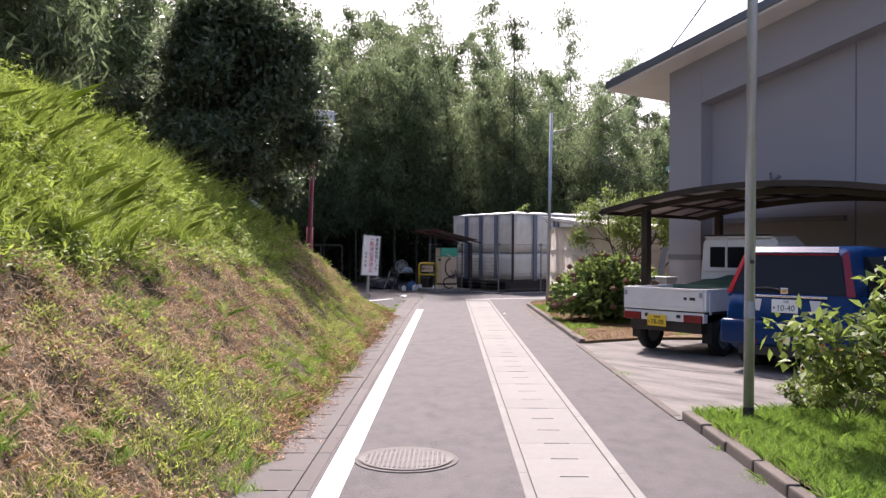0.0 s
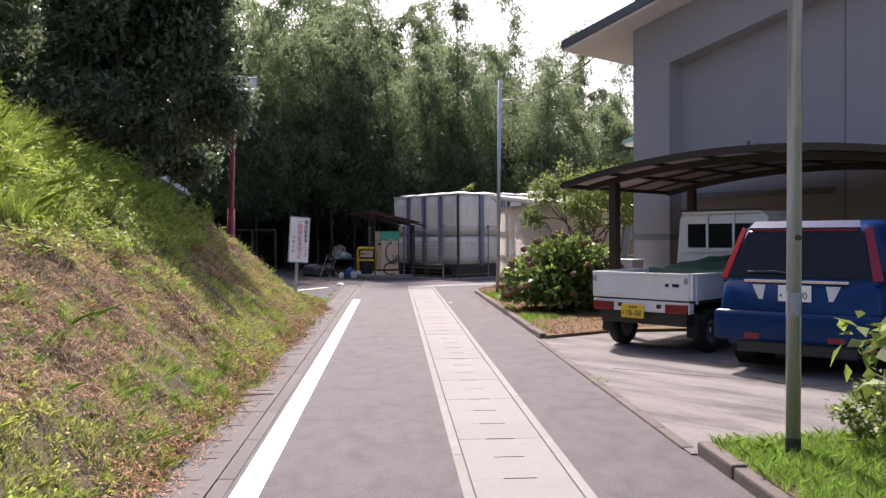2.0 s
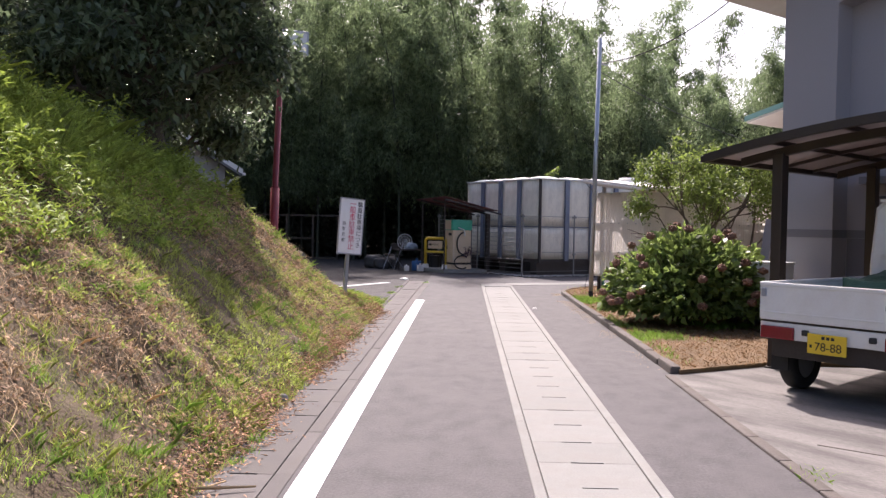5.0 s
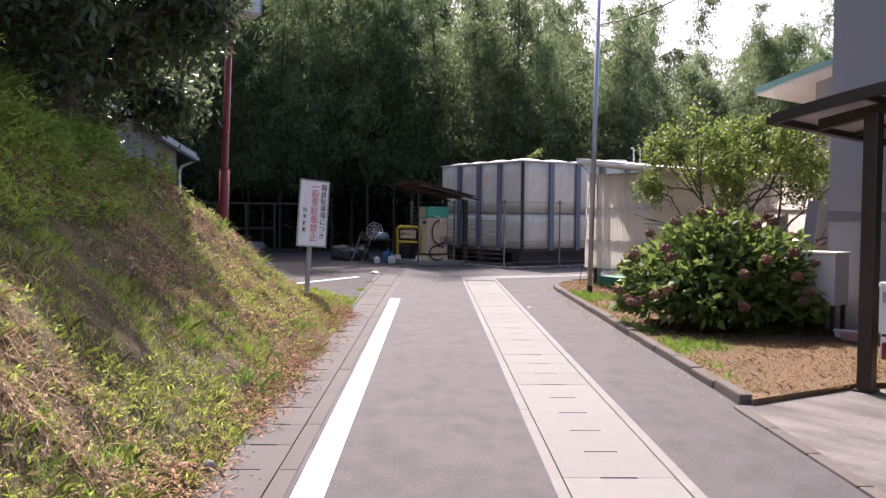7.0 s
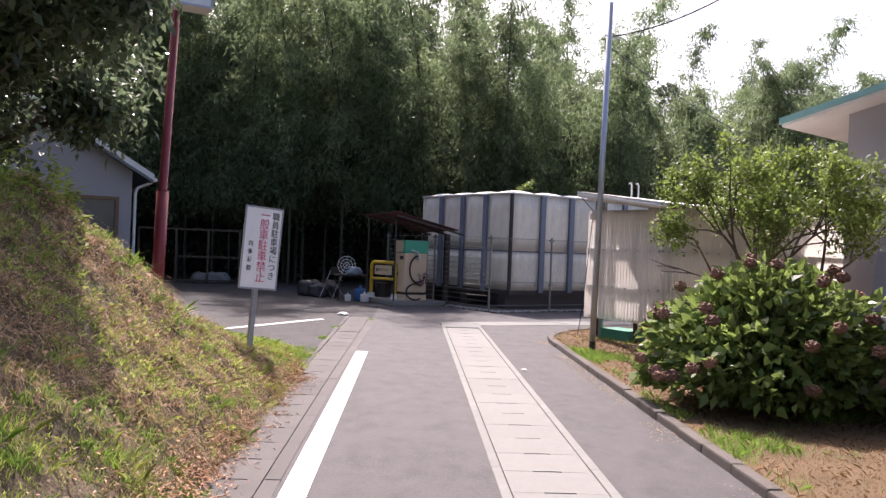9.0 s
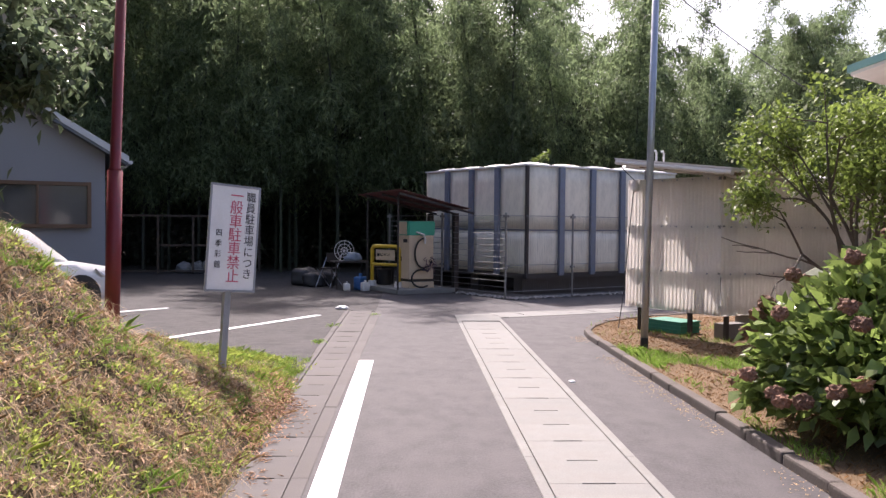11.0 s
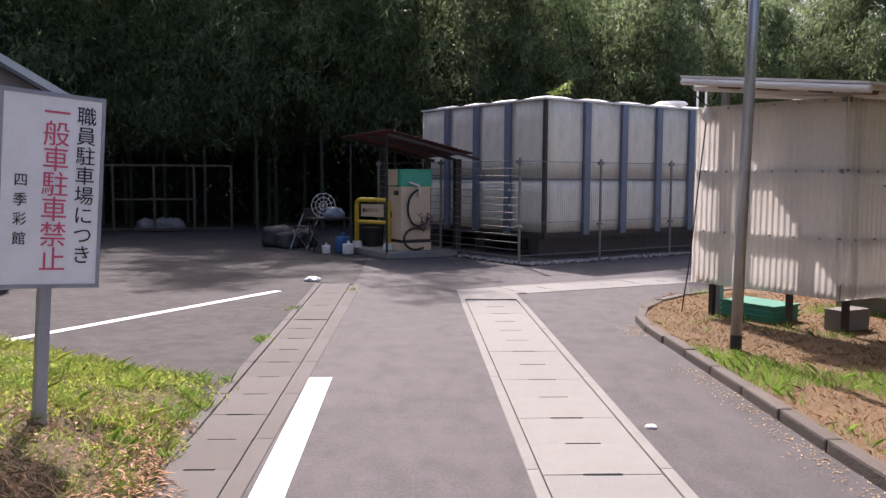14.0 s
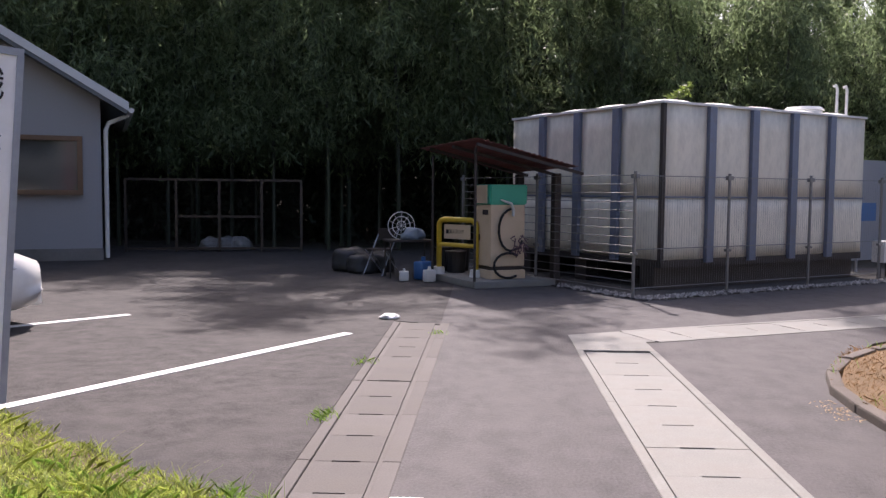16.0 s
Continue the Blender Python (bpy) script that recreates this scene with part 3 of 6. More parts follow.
def evergreen_tree(x, y, z, height, spread, leaves, label, bare=0.3):
    """A trunk with limbs and a crown of many small dark leaves in uneven clumps."""
    tree = thing("evergreen_tree", label, "tree", pose(x, y, z, 0, 0, random.uniform(0, 360)))
    bm, tips = bmesh.new(), []
    trunk = height * bare
    tube(bm, [(0, 0, -0.4), (0.05, 0, trunk * 0.5), (0, 0.08, trunk), (0.1, 0.1, height * 0.7)], [0.2, 0.16, 0.13, 0.05])
    part("trunk", bm, BARK, tree)
    bm = bmesh.new()
    for k in range(15):
        a, f = k * 2.4, k / 14
        r = spread * (0.75 + 0.25 * math.sin(math.pi * f)) * (1 - 0.45 * f)
        limb(bm, (0, 0, trunk * (0.75 + 0.25 * f) + f * (height * 0.4)), (math.cos(a), math.sin(a), 0.35 + 0.9 * f), r * 0.62, 0.06, 2, tips, 0.25, 0.85, 3)
    part("branchwork", bm, BARK, tree)
    for k in range(110):
        v = Vector([random.gauss(0, 1) for _ in range(3)]).normalized() * random.uniform(0.35, 0.95)
        tips.append((Vector((v.x * spread * 0.8, v.y * spread * 0.8, height * 0.47 + v.z * height * 0.4)), v))
    at, along, up, le, wi = crown_leaves(tips, max(1, leaves // len(tips)), spread * 0.24, 0.15, 0.065, 0.3)
    ok = at[:, 2] > trunk * 0.3 + 0.45 * np.hypot(at[:, 0], at[:, 1])
    crown = leaf_mesh("crown", at[ok], along[ok], up[ok], le[ok], wi[ok], EVERGREEN)
    crown.parent = tree
    return tree


random.seed(4)
evergreen_tree(-4.5, 17.9, bank_height(-4.5, 17.9), 6.8, 2.1, 52000, "dense dark evergreen tree on the bank's crest", 0.13)
evergreen_tree(-6.3, 21.6, bank_height(-6.3, 21.6), 7.4, 2.3, 34000, "dark evergreen tree behind the bank's end")
evergreen_tree(-13.5, 30.5, 0.0, 8.0, 3.0, 24000, "dark evergreen tree beyond the parking lot")


def bamboo(height, leaves, seed, leaf=0.2):
    """One bamboo: a bare culm below, arching over at the tip, with drooping leaf sprays above."""
    rng = np.random.RandomState(seed)
    plant = thing("bamboo", "tall green bamboo with drooping leafy tip", "bamboo", group="bamboo grove")
    lean = rng.uniform(-1, 1, 2) * 0.24
    f = np.linspace(0, 1, 9)
    path = np.stack((lean[0] * height * f ** 3, lean[1] * height * f ** 3, height * (f - 0.06 * f ** 4)), 1)
    bm = bmesh.new()
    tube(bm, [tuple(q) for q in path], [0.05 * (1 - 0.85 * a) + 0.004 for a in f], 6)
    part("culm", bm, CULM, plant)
    sprays = 96
    t = 0.22 + 0.78 * rng.rand(sprays)
    base = np.stack([np.interp(t, f, path[:, k]) for k in range(3)], 1)
    a = rng.rand(sprays) * 2 * np.pi
    reach = (0.7 + 1.8 * rng.rand(sprays)) * (1.42 - 0.95 * t) * height / 11
    per = leaves // sprays
    u = rng.rand(sprays, per)
    at = base[:, None, :] + np.stack((np.cos(a)[:, None] * reach[:, None] * u, np.sin(a)[:, None] * reach[:, None] * u, reach[:, None] * (0.55 * u - 0.75 * u ** 2)), 2)
    at = (at + rng.randn(sprays, per, 3) * (0.2 - 0.1 * t)[:, None, None]).reshape(-1, 3)
    at = at[rng.rand(len(at)) < np.repeat(1.3 - 0.7 * t, per)]
    n = len(at)
    along = rng.randn(n, 3) * 0.6
    along[:, 2] -= 0.75
    up = rng.randn(n, 3)
    crown = leaf_mesh("crown", at, along, up, leaf * (0.8 + 0.7 * rng.rand(n)), leaf * (0.15 + 0.1 * rng.rand(n)), BAMBOO_LEAF)
    crown.parent = plant
    return plant


kinds = [bamboo(h, 8200, 40 + i) for i, h in enumerate((11.0, 12.5, 9.5, 11.8, 10.2))]
back_kinds = [bamboo(h, 2900, 60 + i, 0.34) for i, h in enumerate((11.5, 10.0, 12.2))]
spots = []
random.seed(12)
for row, (y0, x0, x1, count) in enumerate(((40.5, -17, 19, 34), (43.0, -20, 22, 36), (46.0, -22, 24, 34), (49.0, -24, 27, 34), (53.0, -26, 30, 34), (58.0, -28, 34, 30))):
    for k in range(count):
        x = x0 + (x1 - x0) * (k + random.random()) / count
        y = y0 + random.uniform(-1.0, 1.0) - (0.28 * max(0, x - 6) if x > 6 else 0) + 0.12 * max(0, -6 - x)
        spots.append((x, y))
for k in range(20):
    spots.append((random.uniform(-19, -11.5), random.uniform(17, 34)))
for k in range(16):
    spots.append((random.uniform(-13, -8.8), random.uniform(13, 25)))
used = {True: 0, False: 0}
for i, (x, y) in enumerate(spots):
    tall = ((1.12 if -15 < x and 34.5 < y < 47.6 else 1.06) if x < -0.5 else 0.77 if x > 8 else 0.9 if x > 4 else 1.04) * random.uniform(0.82, 1.12)
    m = pose(x, y, (hill_height(x, y) if y > 30 else bank_height(x, y) if x > -13.5 else 0.0) - 0.1, 0, 0, random.uniform(0, 360))
    rear = y > 47.6 or (x < -8.5 and y < 34.5)
    stock = back_kinds if rear else kinds
    plant = stock[used[rear]] if used[rear] < len(stock) else copy_thing(stock[used[rear] % len(stock)], m)
    used[rear] += 1
    plant.matrix_basis = m @ Matrix.Scale(tall, 4)

UNDERGROWTH_SHADE = mat("undergrowth_leaf", (0.028, 0.042, 0.024), 0.6, vary=0.3, scale=0.6, bump=0, island=0.5, translucent=0.15)
# added undergrowth closing the grove below in uneven clumps; near-black colour paints its shade
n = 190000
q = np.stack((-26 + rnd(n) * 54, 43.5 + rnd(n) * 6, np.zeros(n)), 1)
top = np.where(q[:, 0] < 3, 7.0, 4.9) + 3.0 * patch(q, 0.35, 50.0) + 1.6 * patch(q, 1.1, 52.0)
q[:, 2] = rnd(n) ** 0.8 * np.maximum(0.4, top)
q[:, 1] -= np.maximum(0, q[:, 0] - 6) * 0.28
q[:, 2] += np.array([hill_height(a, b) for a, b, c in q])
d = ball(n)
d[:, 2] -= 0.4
under = leaf_mesh("undergrowth", q, d, ball(n), 0.25 + 0.25 * rnd(n), 0.12, UNDERGROWTH_SHADE)
tagged(under, "undergrowth added below the bamboo, coloured near black for the grove's shade", "undergrowth", kind="stuff")


def shrub_leaves(n, centre, radii, leaf, width, shell=0.55):
    d = ball(n)
    d[:, 2] = np.abs(d[:, 2]) * 1.1 - 0.12
    lump = np.array([1 + 0.22 * noise.noise(Vector(v) * 2.1 + Vector(centre)) + 0.1 * noise.noise(Vector(v) * 5) for v in d])
    r = (shell + (1 - shell) * rnd(n)) * lump
    at = np.array(centre) + d * np.array(radii) * r[:, None]
    along = d + ball(n) * 0.7
    along[:, 2] -= 0.15
    up = d * 0.3 + ball(n) * 0.9 + np.array((0, 0, 0.6))
    return at, along, up, leaf * (0.6 + 0.7 * rnd(n)), width * (0.6 + 0.7 * rnd(n))


hyd = thing("hydrangea", "large leafy hydrangea with faded reddish-brown flower heads", "shrub", pose(3.3, 18.5, 0.06) @ Matrix.Scale(1.08, 4))
bm = bmesh.new()
random.seed(7)
for k in range(26):
    a = random.uniform(0, 6.28)
    r = random.uniform(0.3, 0.95)
    tube(bm, [(0.1 * math.cos(a), 0.1 * math.sin(a), 0), (r * 0.6 * math.cos(a), r * 0.6 * math.sin(a), 0.5), (r * math.cos(a), r * math.sin(a), 0.95)], [0.012, 0.009, 0.005], 5)
part("branchwork", bm, BARK, hyd)
leaf = leaf_mesh("foliage", *shrub_leaves(12500, (0, 0, 0.28), (1.12, 1.0, 0.98), 0.125, 0.08, 0.35), HYD_LEAF)
leaf.parent = hyd
for k in range(46):
    d = Vector((random.gauss(0, 1) - 0.3, random.gauss(0, 1) - 0.35, abs(random.gauss(0.2, 0.7)))).normalized()
    bm = bmesh.new()
    for v in bmesh.ops.create_icosphere(bm, subdivisions=3, radius=0.057)["verts"]:
        v.co *= 1 + 0.55 * noise.noise(v.co * 55 + Vector((k, 0, 0))) + 0.2 * noise.noise(v.co * 18 + Vector((0, k, 0)))
        v.co.z *= 0.8
    o = link_mesh("flower_head", bm, HYD_FLOWER)
    o.parent = hyd
    if k == 0:
        o["label"] = "faded reddish-brown flower head"
    o.location = (d.x * 1.2, d.y * 1.09, 0.28 + d.z * 1.07)

hyd2 = copy_thing(hyd, pose(4.25, 19.3, 0.06, 0, 0, 140))
hyd2.matrix_basis = pose(4.25, 19.3, 0.06, 0, 0, 140) @ Matrix.Scale(0.8, 4)

shrub = thing("garden_shrub", "loose green shrub with reddish leaf tips on the lawn", "shrub", pose(3.4, 5.9, 0.1) @ Matrix.Scale(1.12, 4))
bm, tips = bmesh.new(), []
random.seed(15)
for k in range(11):
    a = k * 2.4
    limb(bm, (0.1 * math.cos(a), 0.1 * math.sin(a), 0), (math.cos(a) * 0.8, math.sin(a) * 0.8, 0.55 + 0.1 * (k % 4)), 0.55, 0.016, 2, tips, 0.25, 0.7, 2)
part("branchwork", bm, BARK, shrub)
o = leaf_mesh("foliage", *crown_leaves(tips, 4200 // len(tips), 0.2, 0.1, 0.05), MYRTLE_LEAF)
o.parent = shrub
o = leaf_mesh("leaf_tips", *crown_leaves(tips[::3], 5, 0.12, 0.08, 0.04), RED_LEAF)
o.parent = shrub
o["label"], o["kind"] = "reddish young leaf tips", "stuff"

small = copy_thing(shrub, pose(3.2, 7.4, 0.1, 0, 0, 70))
small.matrix_basis = pose(3.2, 7.4, 0.1, 0, 0, 70) @ Matrix.Scale(0.45, 4)
tagged(small, "low green shrub with reddish tips by the steel pole")

myrtle = thing("garden_tree", "small multi-stemmed garden tree with light green leaves", "tree", pose(4.45, 21.3, 0.06) @ Matrix.Scale(0.8, 4))
bm, tips = bmesh.new(), []
random.seed(22)
stems = ((-0.75, 0.0, 1.3), (-0.2, 0.3, 1.4), (0.25, -0.15, 1.35), (0.6, 0.35, 1.2), (-0.4, -0.4, 1.2))
for sx, sy, sz in stems:
    limb(bm, (0.12 * sx, 0.12 * sy, -0.02), (sx * 0.75, sy * 0.75, sz), 1.45, 0.055, 3, tips, 0.16, 0.75, 3)
part("branchwork", bm, BARK, myrtle)
o = leaf_mesh("crown", *crown_leaves([t for t in tips if t[0].z > 1.9], 17000 // len(tips), 0.27, 0.09, 0.045), MYRTLE_LEAF)
o.parent = myrtle


# ---- more surfaces ----
# blue taken darker than the paint itself, to include the shade by the carport
BLUE_PAINT = mat("blue_car_paint", (0.002, 0.026, 0.1), 0.25, 0.0, vary=0.04, scale=2, bump=0, spec=0.22)
WHITE_PAINT = mat("white_vehicle_paint", (0.72, 0.71, 0.68), 0.35, vary=0.05, scale=2, bump=0, coat=0.3, stain=(0.55, 0.5, 0.44), stain_amount=0.35, stain_scale=2.5)
BLACK_TRIM = mat("black_trim", (0.02, 0.02, 0.022), 0.5, vary=0.2, scale=5, bump=0.02)
RUBBER = mat("tyre_rubber", (0.018, 0.018, 0.018), 0.85, vary=0.25, scale=9, bump=0.1)
RIM = mat("wheel_metal", (0.45, 0.45, 0.46), 0.4, 0.7, vary=0.1, scale=6, bump=0.02)
CAR_GLASS = mat("dark_glass", (0.01, 0.012, 0.015), 0.06, vary=0.1, scale=1, bump=0, spec=0.2)
RED_LENS = mat("red_lens", (0.2, 0.006, 0.014), 0.2, vary=0.15, scale=12, bump=0.02, coat=0.15)
CLEAR_LENS = mat("clear_lens", (0.62, 0.63, 0.65), 0.15, vary=0.1, scale=12, bump=0.02, coat=0.5)
CHROME = mat("chrome", (0.75, 0.75, 0.77), 0.12, 1.0, vary=0.05, scale=4, bump=0)
PLATE_WHITE = mat("plate_white", (0.78, 0.78, 0.76), 0.5, vary=0.04, scale=8, bump=0.01)
PLATE_YELLOW = mat("plate_yellow", (0.75, 0.5, 0.03), 0.5, vary=0.05, scale=8, bump=0.01)
INK = mat("black_lettering", (0.015, 0.015, 0.018), 0.6, vary=0.1, scale=20, bump=0)
INK_GREEN = mat("dark_green_lettering", (0.01, 0.05, 0.03), 0.6, vary=0.1, scale=20, bump=0)
INK_RED = mat("faded_red_lettering", (0.6, 0.09, 0.16), 0.6, vary=0.12, scale=20, bump=0)
SIGN_FACE = mat("sign_white", (0.8, 0.8, 0.8), 0.5, vary=0.05, scale=5, bump=0.02, stain=(0.6, 0.58, 0.55), stain_amount=0.35, stain_scale=4)
TARP = mat("green_tarpaulin", (0.012, 0.06, 0.035), 0.6, vary=0.25, scale=4, bump=0.3, dist=0.02)
POLY = mat("smoked_roof_panel", (0.38, 0.35, 0.35), 0.35, vary=0.12, scale=2, bump=0.02, translucent=0.28)
RED_PAINT = mat("dark_red_paint", (0.2, 0.018, 0.025), 0.45, vary=0.2, scale=5, bump=0.06, stain=(0.1, 0.02, 0.02), stain_amount=0.5, stain_scale=5)
YELLOW = mat("yellow_paint", (0.62, 0.43, 0.03), 0.5, vary=0.15, scale=6, bump=0.05, stain=(0.4, 0.26, 0.04), stain_amount=0.4, stain_scale=5)
PUMP_CREAM = mat("pump_cream", (0.62, 0.48, 0.33), 0.5, vary=0.08, scale=3, bump=0.04, stain=(0.45, 0.34, 0.22), stain_amount=0.4, stain_scale=3)
PUMP_GREEN = mat("pump_green", (0.02, 0.36, 0.24), 0.45, vary=0.1, scale=4, bump=0.03)
RUST = mat("rusty_sheet", (0.16, 0.05, 0.045), 0.7, vary=0.3, scale=4, fine=40, bump=0.2, stain=(0.09, 0.035, 0.03), stain_amount=0.7, stain_scale=3)
DARK_STEEL = mat("dark_steel", (0.05, 0.042, 0.04), 0.6, 0.4, vary=0.2, scale=6, bump=0.06)
SIDING = mat("pale_siding", (0.32, 0.32, 0.335), 0.75, vary=0.06, scale=1, fine=60, bump=0.12, stain=(0.3, 0.295, 0.3), stain_amount=0.4, stain_scale=1, stretch=(1, 1, 0.3))
ROOF_PALE = mat("pale_roof_trim", (0.62, 0.62, 0.62), 0.6, vary=0.08, scale=3, bump=0.05)
BROWN_FRAME = mat("brown_window_frame", (0.16, 0.09, 0.05), 0.5, vary=0.15, scale=6, bump=0.05)
GLASS_GREY = mat("window_glass", (0.08, 0.085, 0.09), 0.08, vary=0.15, scale=2, bump=0, spec=0.8)
BLACK_BASE = mat("black_band", (0.02, 0.02, 0.022), 0.7, vary=0.2, scale=8, bump=0.05)
BLOCK = mat("concrete_block", (0.2, 0.19, 0.18), 0.92, vary=0.25, scale=4, fine=60, bump=0.5, stain=(0.1, 0.09, 0.08), stain_amount=0.6, stain_scale=2)
PEBBLE = mat("pebbles", (0.3, 0.28, 0.26), 0.9, vary=0.2, scale=6, bump=0.3, island=0.5)
NET_GREEN = mat("green_net", (0.035, 0.22, 0.15), 0.7, vary=0.2, scale=6, bump=0.3)
IRON = mat("cast_iron", (0.1, 0.093, 0.09), 0.7, 0.2, vary=0.2, scale=8, bump=0.1)
WIRE = mat("fence_wire", (0.22, 0.22, 0.22), 0.5, 0.6, vary=0.1, scale=6, bump=0)
PVC = mat("white_plastic", (0.68, 0.67, 0.65), 0.4, vary=0.05, scale=4, bump=0.02)
BLUE_PLASTIC = mat("blue_plastic", (0.03, 0.12, 0.3), 0.4, vary=0.1, scale=6, bump=0.02)
PINK_PLASTIC = mat("pink_plastic", (0.5, 0.25, 0.27), 0.45, vary=0.1, scale=6, bump=0.02)


def lettering(text, size, material, parent, m, squeeze=1.0, name="lettering"):
    """Flat letters with a little thickness, from the built-in font."""
    cu = bpy.data.curves.new(name, "FONT")
    cu.body, cu.size, cu.extrude, cu.align_x, cu.align_y = text, size, 0.0012, "CENTER", "CENTER"
    tmp = bpy.data.objects.new(name, cu)
    me = bpy.data.meshes.new_from_object(tmp)
    bpy.data.objects.remove(tmp)
    me.transform(Matrix.Diagonal((squeeze, 1, 1, 1)))
    me.materials.clear()
    me.materials.append(material)
    ob = new(name, me)
    ob.parent = parent
    ob.matrix_local = m
    return ob


def loft(bm, sections, cap=True):
    rings = [[bm.verts.new(p) for p in s] for s in sections]
    n = len(rings[0])
    for a, b in zip(rings, rings[1:]):
        for k in range(n):
            bm.faces.new((a[k], a[(k + 1) % n], b[(k + 1) % n], b[k]))
    if cap:
        bm.faces.new(rings[0][::-1])
        bm.faces.new(rings[-1])
    bmesh.ops.recalc_face_normals(bm, faces=bm.faces[:])


def quad_plate(bm, corners, thick):
    """A thin curved-to-fit plate from four corners, thickened along its normal."""
    c = [Vector(v) for v in corners]
    nrm = (c[1] - c[0]).cross(c[3] - c[0]).normalized() * thick
    a = [bm.verts.new(v) for v in c]
    b = [bm.verts.new(v + nrm) for v in c]
    bm.faces.new(a[::-1])
    bm.faces.new(b)
    for k in range(4):
        bm.faces.new((a[k], a[(k + 1) % 4], b[(k + 1) % 4], b[k]))
    bmesh.ops.recalc_face_normals(bm, faces=bm.faces[:])


def wheel(parent, x, y, r, w, spokes=5):
    hub = bmesh.new()
    s = 1 if x > 0 else -1
    prof = [(0.62, -0.5), (0.9, -0.5), (1.0, -0.34), (1.0, 0.34), (0.9, 0.5), (0.62, 0.5)]
    seg = 28
    rings = [[hub.verts.new((h * w, math.cos(a) * r * k, math.sin(a) * r * k)) for k, h in prof] for a in (2 * math.pi * i / seg for i in range(seg))]
    for i in range(seg):
        for j in range(len(prof)):
            hub.faces.new((rings[i][j], rings[i][(j + 1) % 6], rings[(i + 1) % seg][(j + 1) % 6], rings[(i + 1) % seg][j]))
    bmesh.ops.recalc_face_normals(hub, faces=hub.faces[:])
    tyre = part("wheel", hub, RUBBER, parent, smooth=True)
    tyre.location = (x, y, r)
    bm = bmesh.new()
    tube(bm, [(-0.35 * w * s, 0, 0), (0.3 * w * s, 0, 0)], r * 0.63, 24)
    tube(bm, [(0.3 * w * s, 0, 0), (0.42 * w * s, 0, 0)], [r * 0.2, r * 0.16], 16)
    for k in range(spokes):
        a = 2 * math.pi * k / spokes
        box(bm, 0.3 * w * s, 0.37 * w * s, -0.03, 0.03, 0.1 * r, 0.58 * r, m=Matrix.Rotation(a, 4, "X"))
    part("rim", bm, RIM, tyre)


def numberplate(parent, material, ink, m, text, small, w=0.33, h=0.165):
    bm = bmesh.new()
    box(bm, -w / 2, w / 2, -h / 2, h / 2, -0.004, 0.004, 0.002)
    plate = part("number_plate", bm, material, parent)
    plate.matrix_local = m
    lettering(text, 0.1, ink, plate, pose(0.012, -0.025, 0.005), 1.0)
    if small:
        lettering(small, 0.042, ink, plate, pose(0.02, 0.052, 0.005))
    else:
        for x in (-0.03, 0.01, 0.05):
            b2 = bmesh.new()
            box(b2, x - 0.014, x + 0.014, 0.04, 0.065, 0.004, 0.0055)
            part("lettering", b2, ink, plate)
    b2 = bmesh.new()
    box(b2, -0.145, -0.125, -0.035, -0.01, 0.004, 0.0055)
    part("lettering", b2, ink, plate)


def car_body(parent, paint, length, width, height, bonnet, hatch, belt=0.92):
    """A one-box estate body: y runs from tail (0) to nose, x across. Returns the roof's half width."""
    hw = width / 2

    def ring(y, half, low, mid, z):
        pts = [(half * 0.86, low), (half * 0.97, low + 0.12), (half, mid * 0.75), (half * 0.985, mid), (half * 0.93, z)]
        return [(x, y, zz) for x, zz in pts] + [(-x, y, zz) for x, zz in pts[::-1]]
    bm = bmesh.new()
    loft(bm, [ring(0.0, hw * 0.9, 0.36, 0.66, belt - 0.02), ring(0.07, hw * 0.97, 0.26, 0.66, belt), ring(0.35, hw, 0.2, 0.68, belt + 0.02), ring(length * 0.3, hw, 0.19, 0.68, belt + 0.01),
              ring(length * 0.55, hw, 0.19, 0.68, belt - 0.01), ring(length - 1.15, hw, 0.19, 0.66, belt - 0.02), ring(length - 0.95, hw * 0.99, 0.19, 0.64, bonnet), ring(length - 0.35, hw * 0.95, 0.2, 0.58, bonnet - 0.1),
              ring(length - 0.08, hw * 0.82, 0.24, 0.5, bonnet - 0.2), ring(length, hw * 0.66, 0.3, 0.46, bonnet - 0.28)])
    bmesh.ops.bevel(bm, geom=[e for e in bm.edges if e.calc_face_angle(0) > 0.6], offset=0.02, segments=2, affect="EDGES")
    part("body", bm, paint, parent, smooth=True)

    def top(y, half, z0, z1, inset):
        pts = [(half * 0.93, z0), (half * 0.9, z0 + (z1 - z0) * 0.3), (half * inset, z1 - 0.05), (half * (inset - 0.1), z1)]
        return [(x, y, zz) for x, zz in pts] + [(-x, y, zz) for x, zz in pts[::-1]]
    bm = bmesh.new()
    loft(bm, [top(0.04, hw, belt - 0.03, belt + 0.03, 0.9), top(hatch * 0.6, hw, belt - 0.03, height - 0.14, 0.78), top(hatch, hw, belt - 0.03, height - 0.03, 0.77), top(hatch + 0.7, hw, belt - 0.03, height, 0.77),
              top(length * 0.55, hw, belt - 0.03, height - 0.03, 0.76), top(length * 0.62, hw, belt - 0.03, height - 0.1, 0.74), top(length - 1.0, hw * 0.94, belt - 0.05, belt + 0.02, 0.85)])
    part("cabin", bm, paint, parent, smooth=True)
    return hw


DARK_RED = mat("dark_red_gloss", (0.1, 0.008, 0.02), 0.3, vary=0.1, scale=4, bump=0)
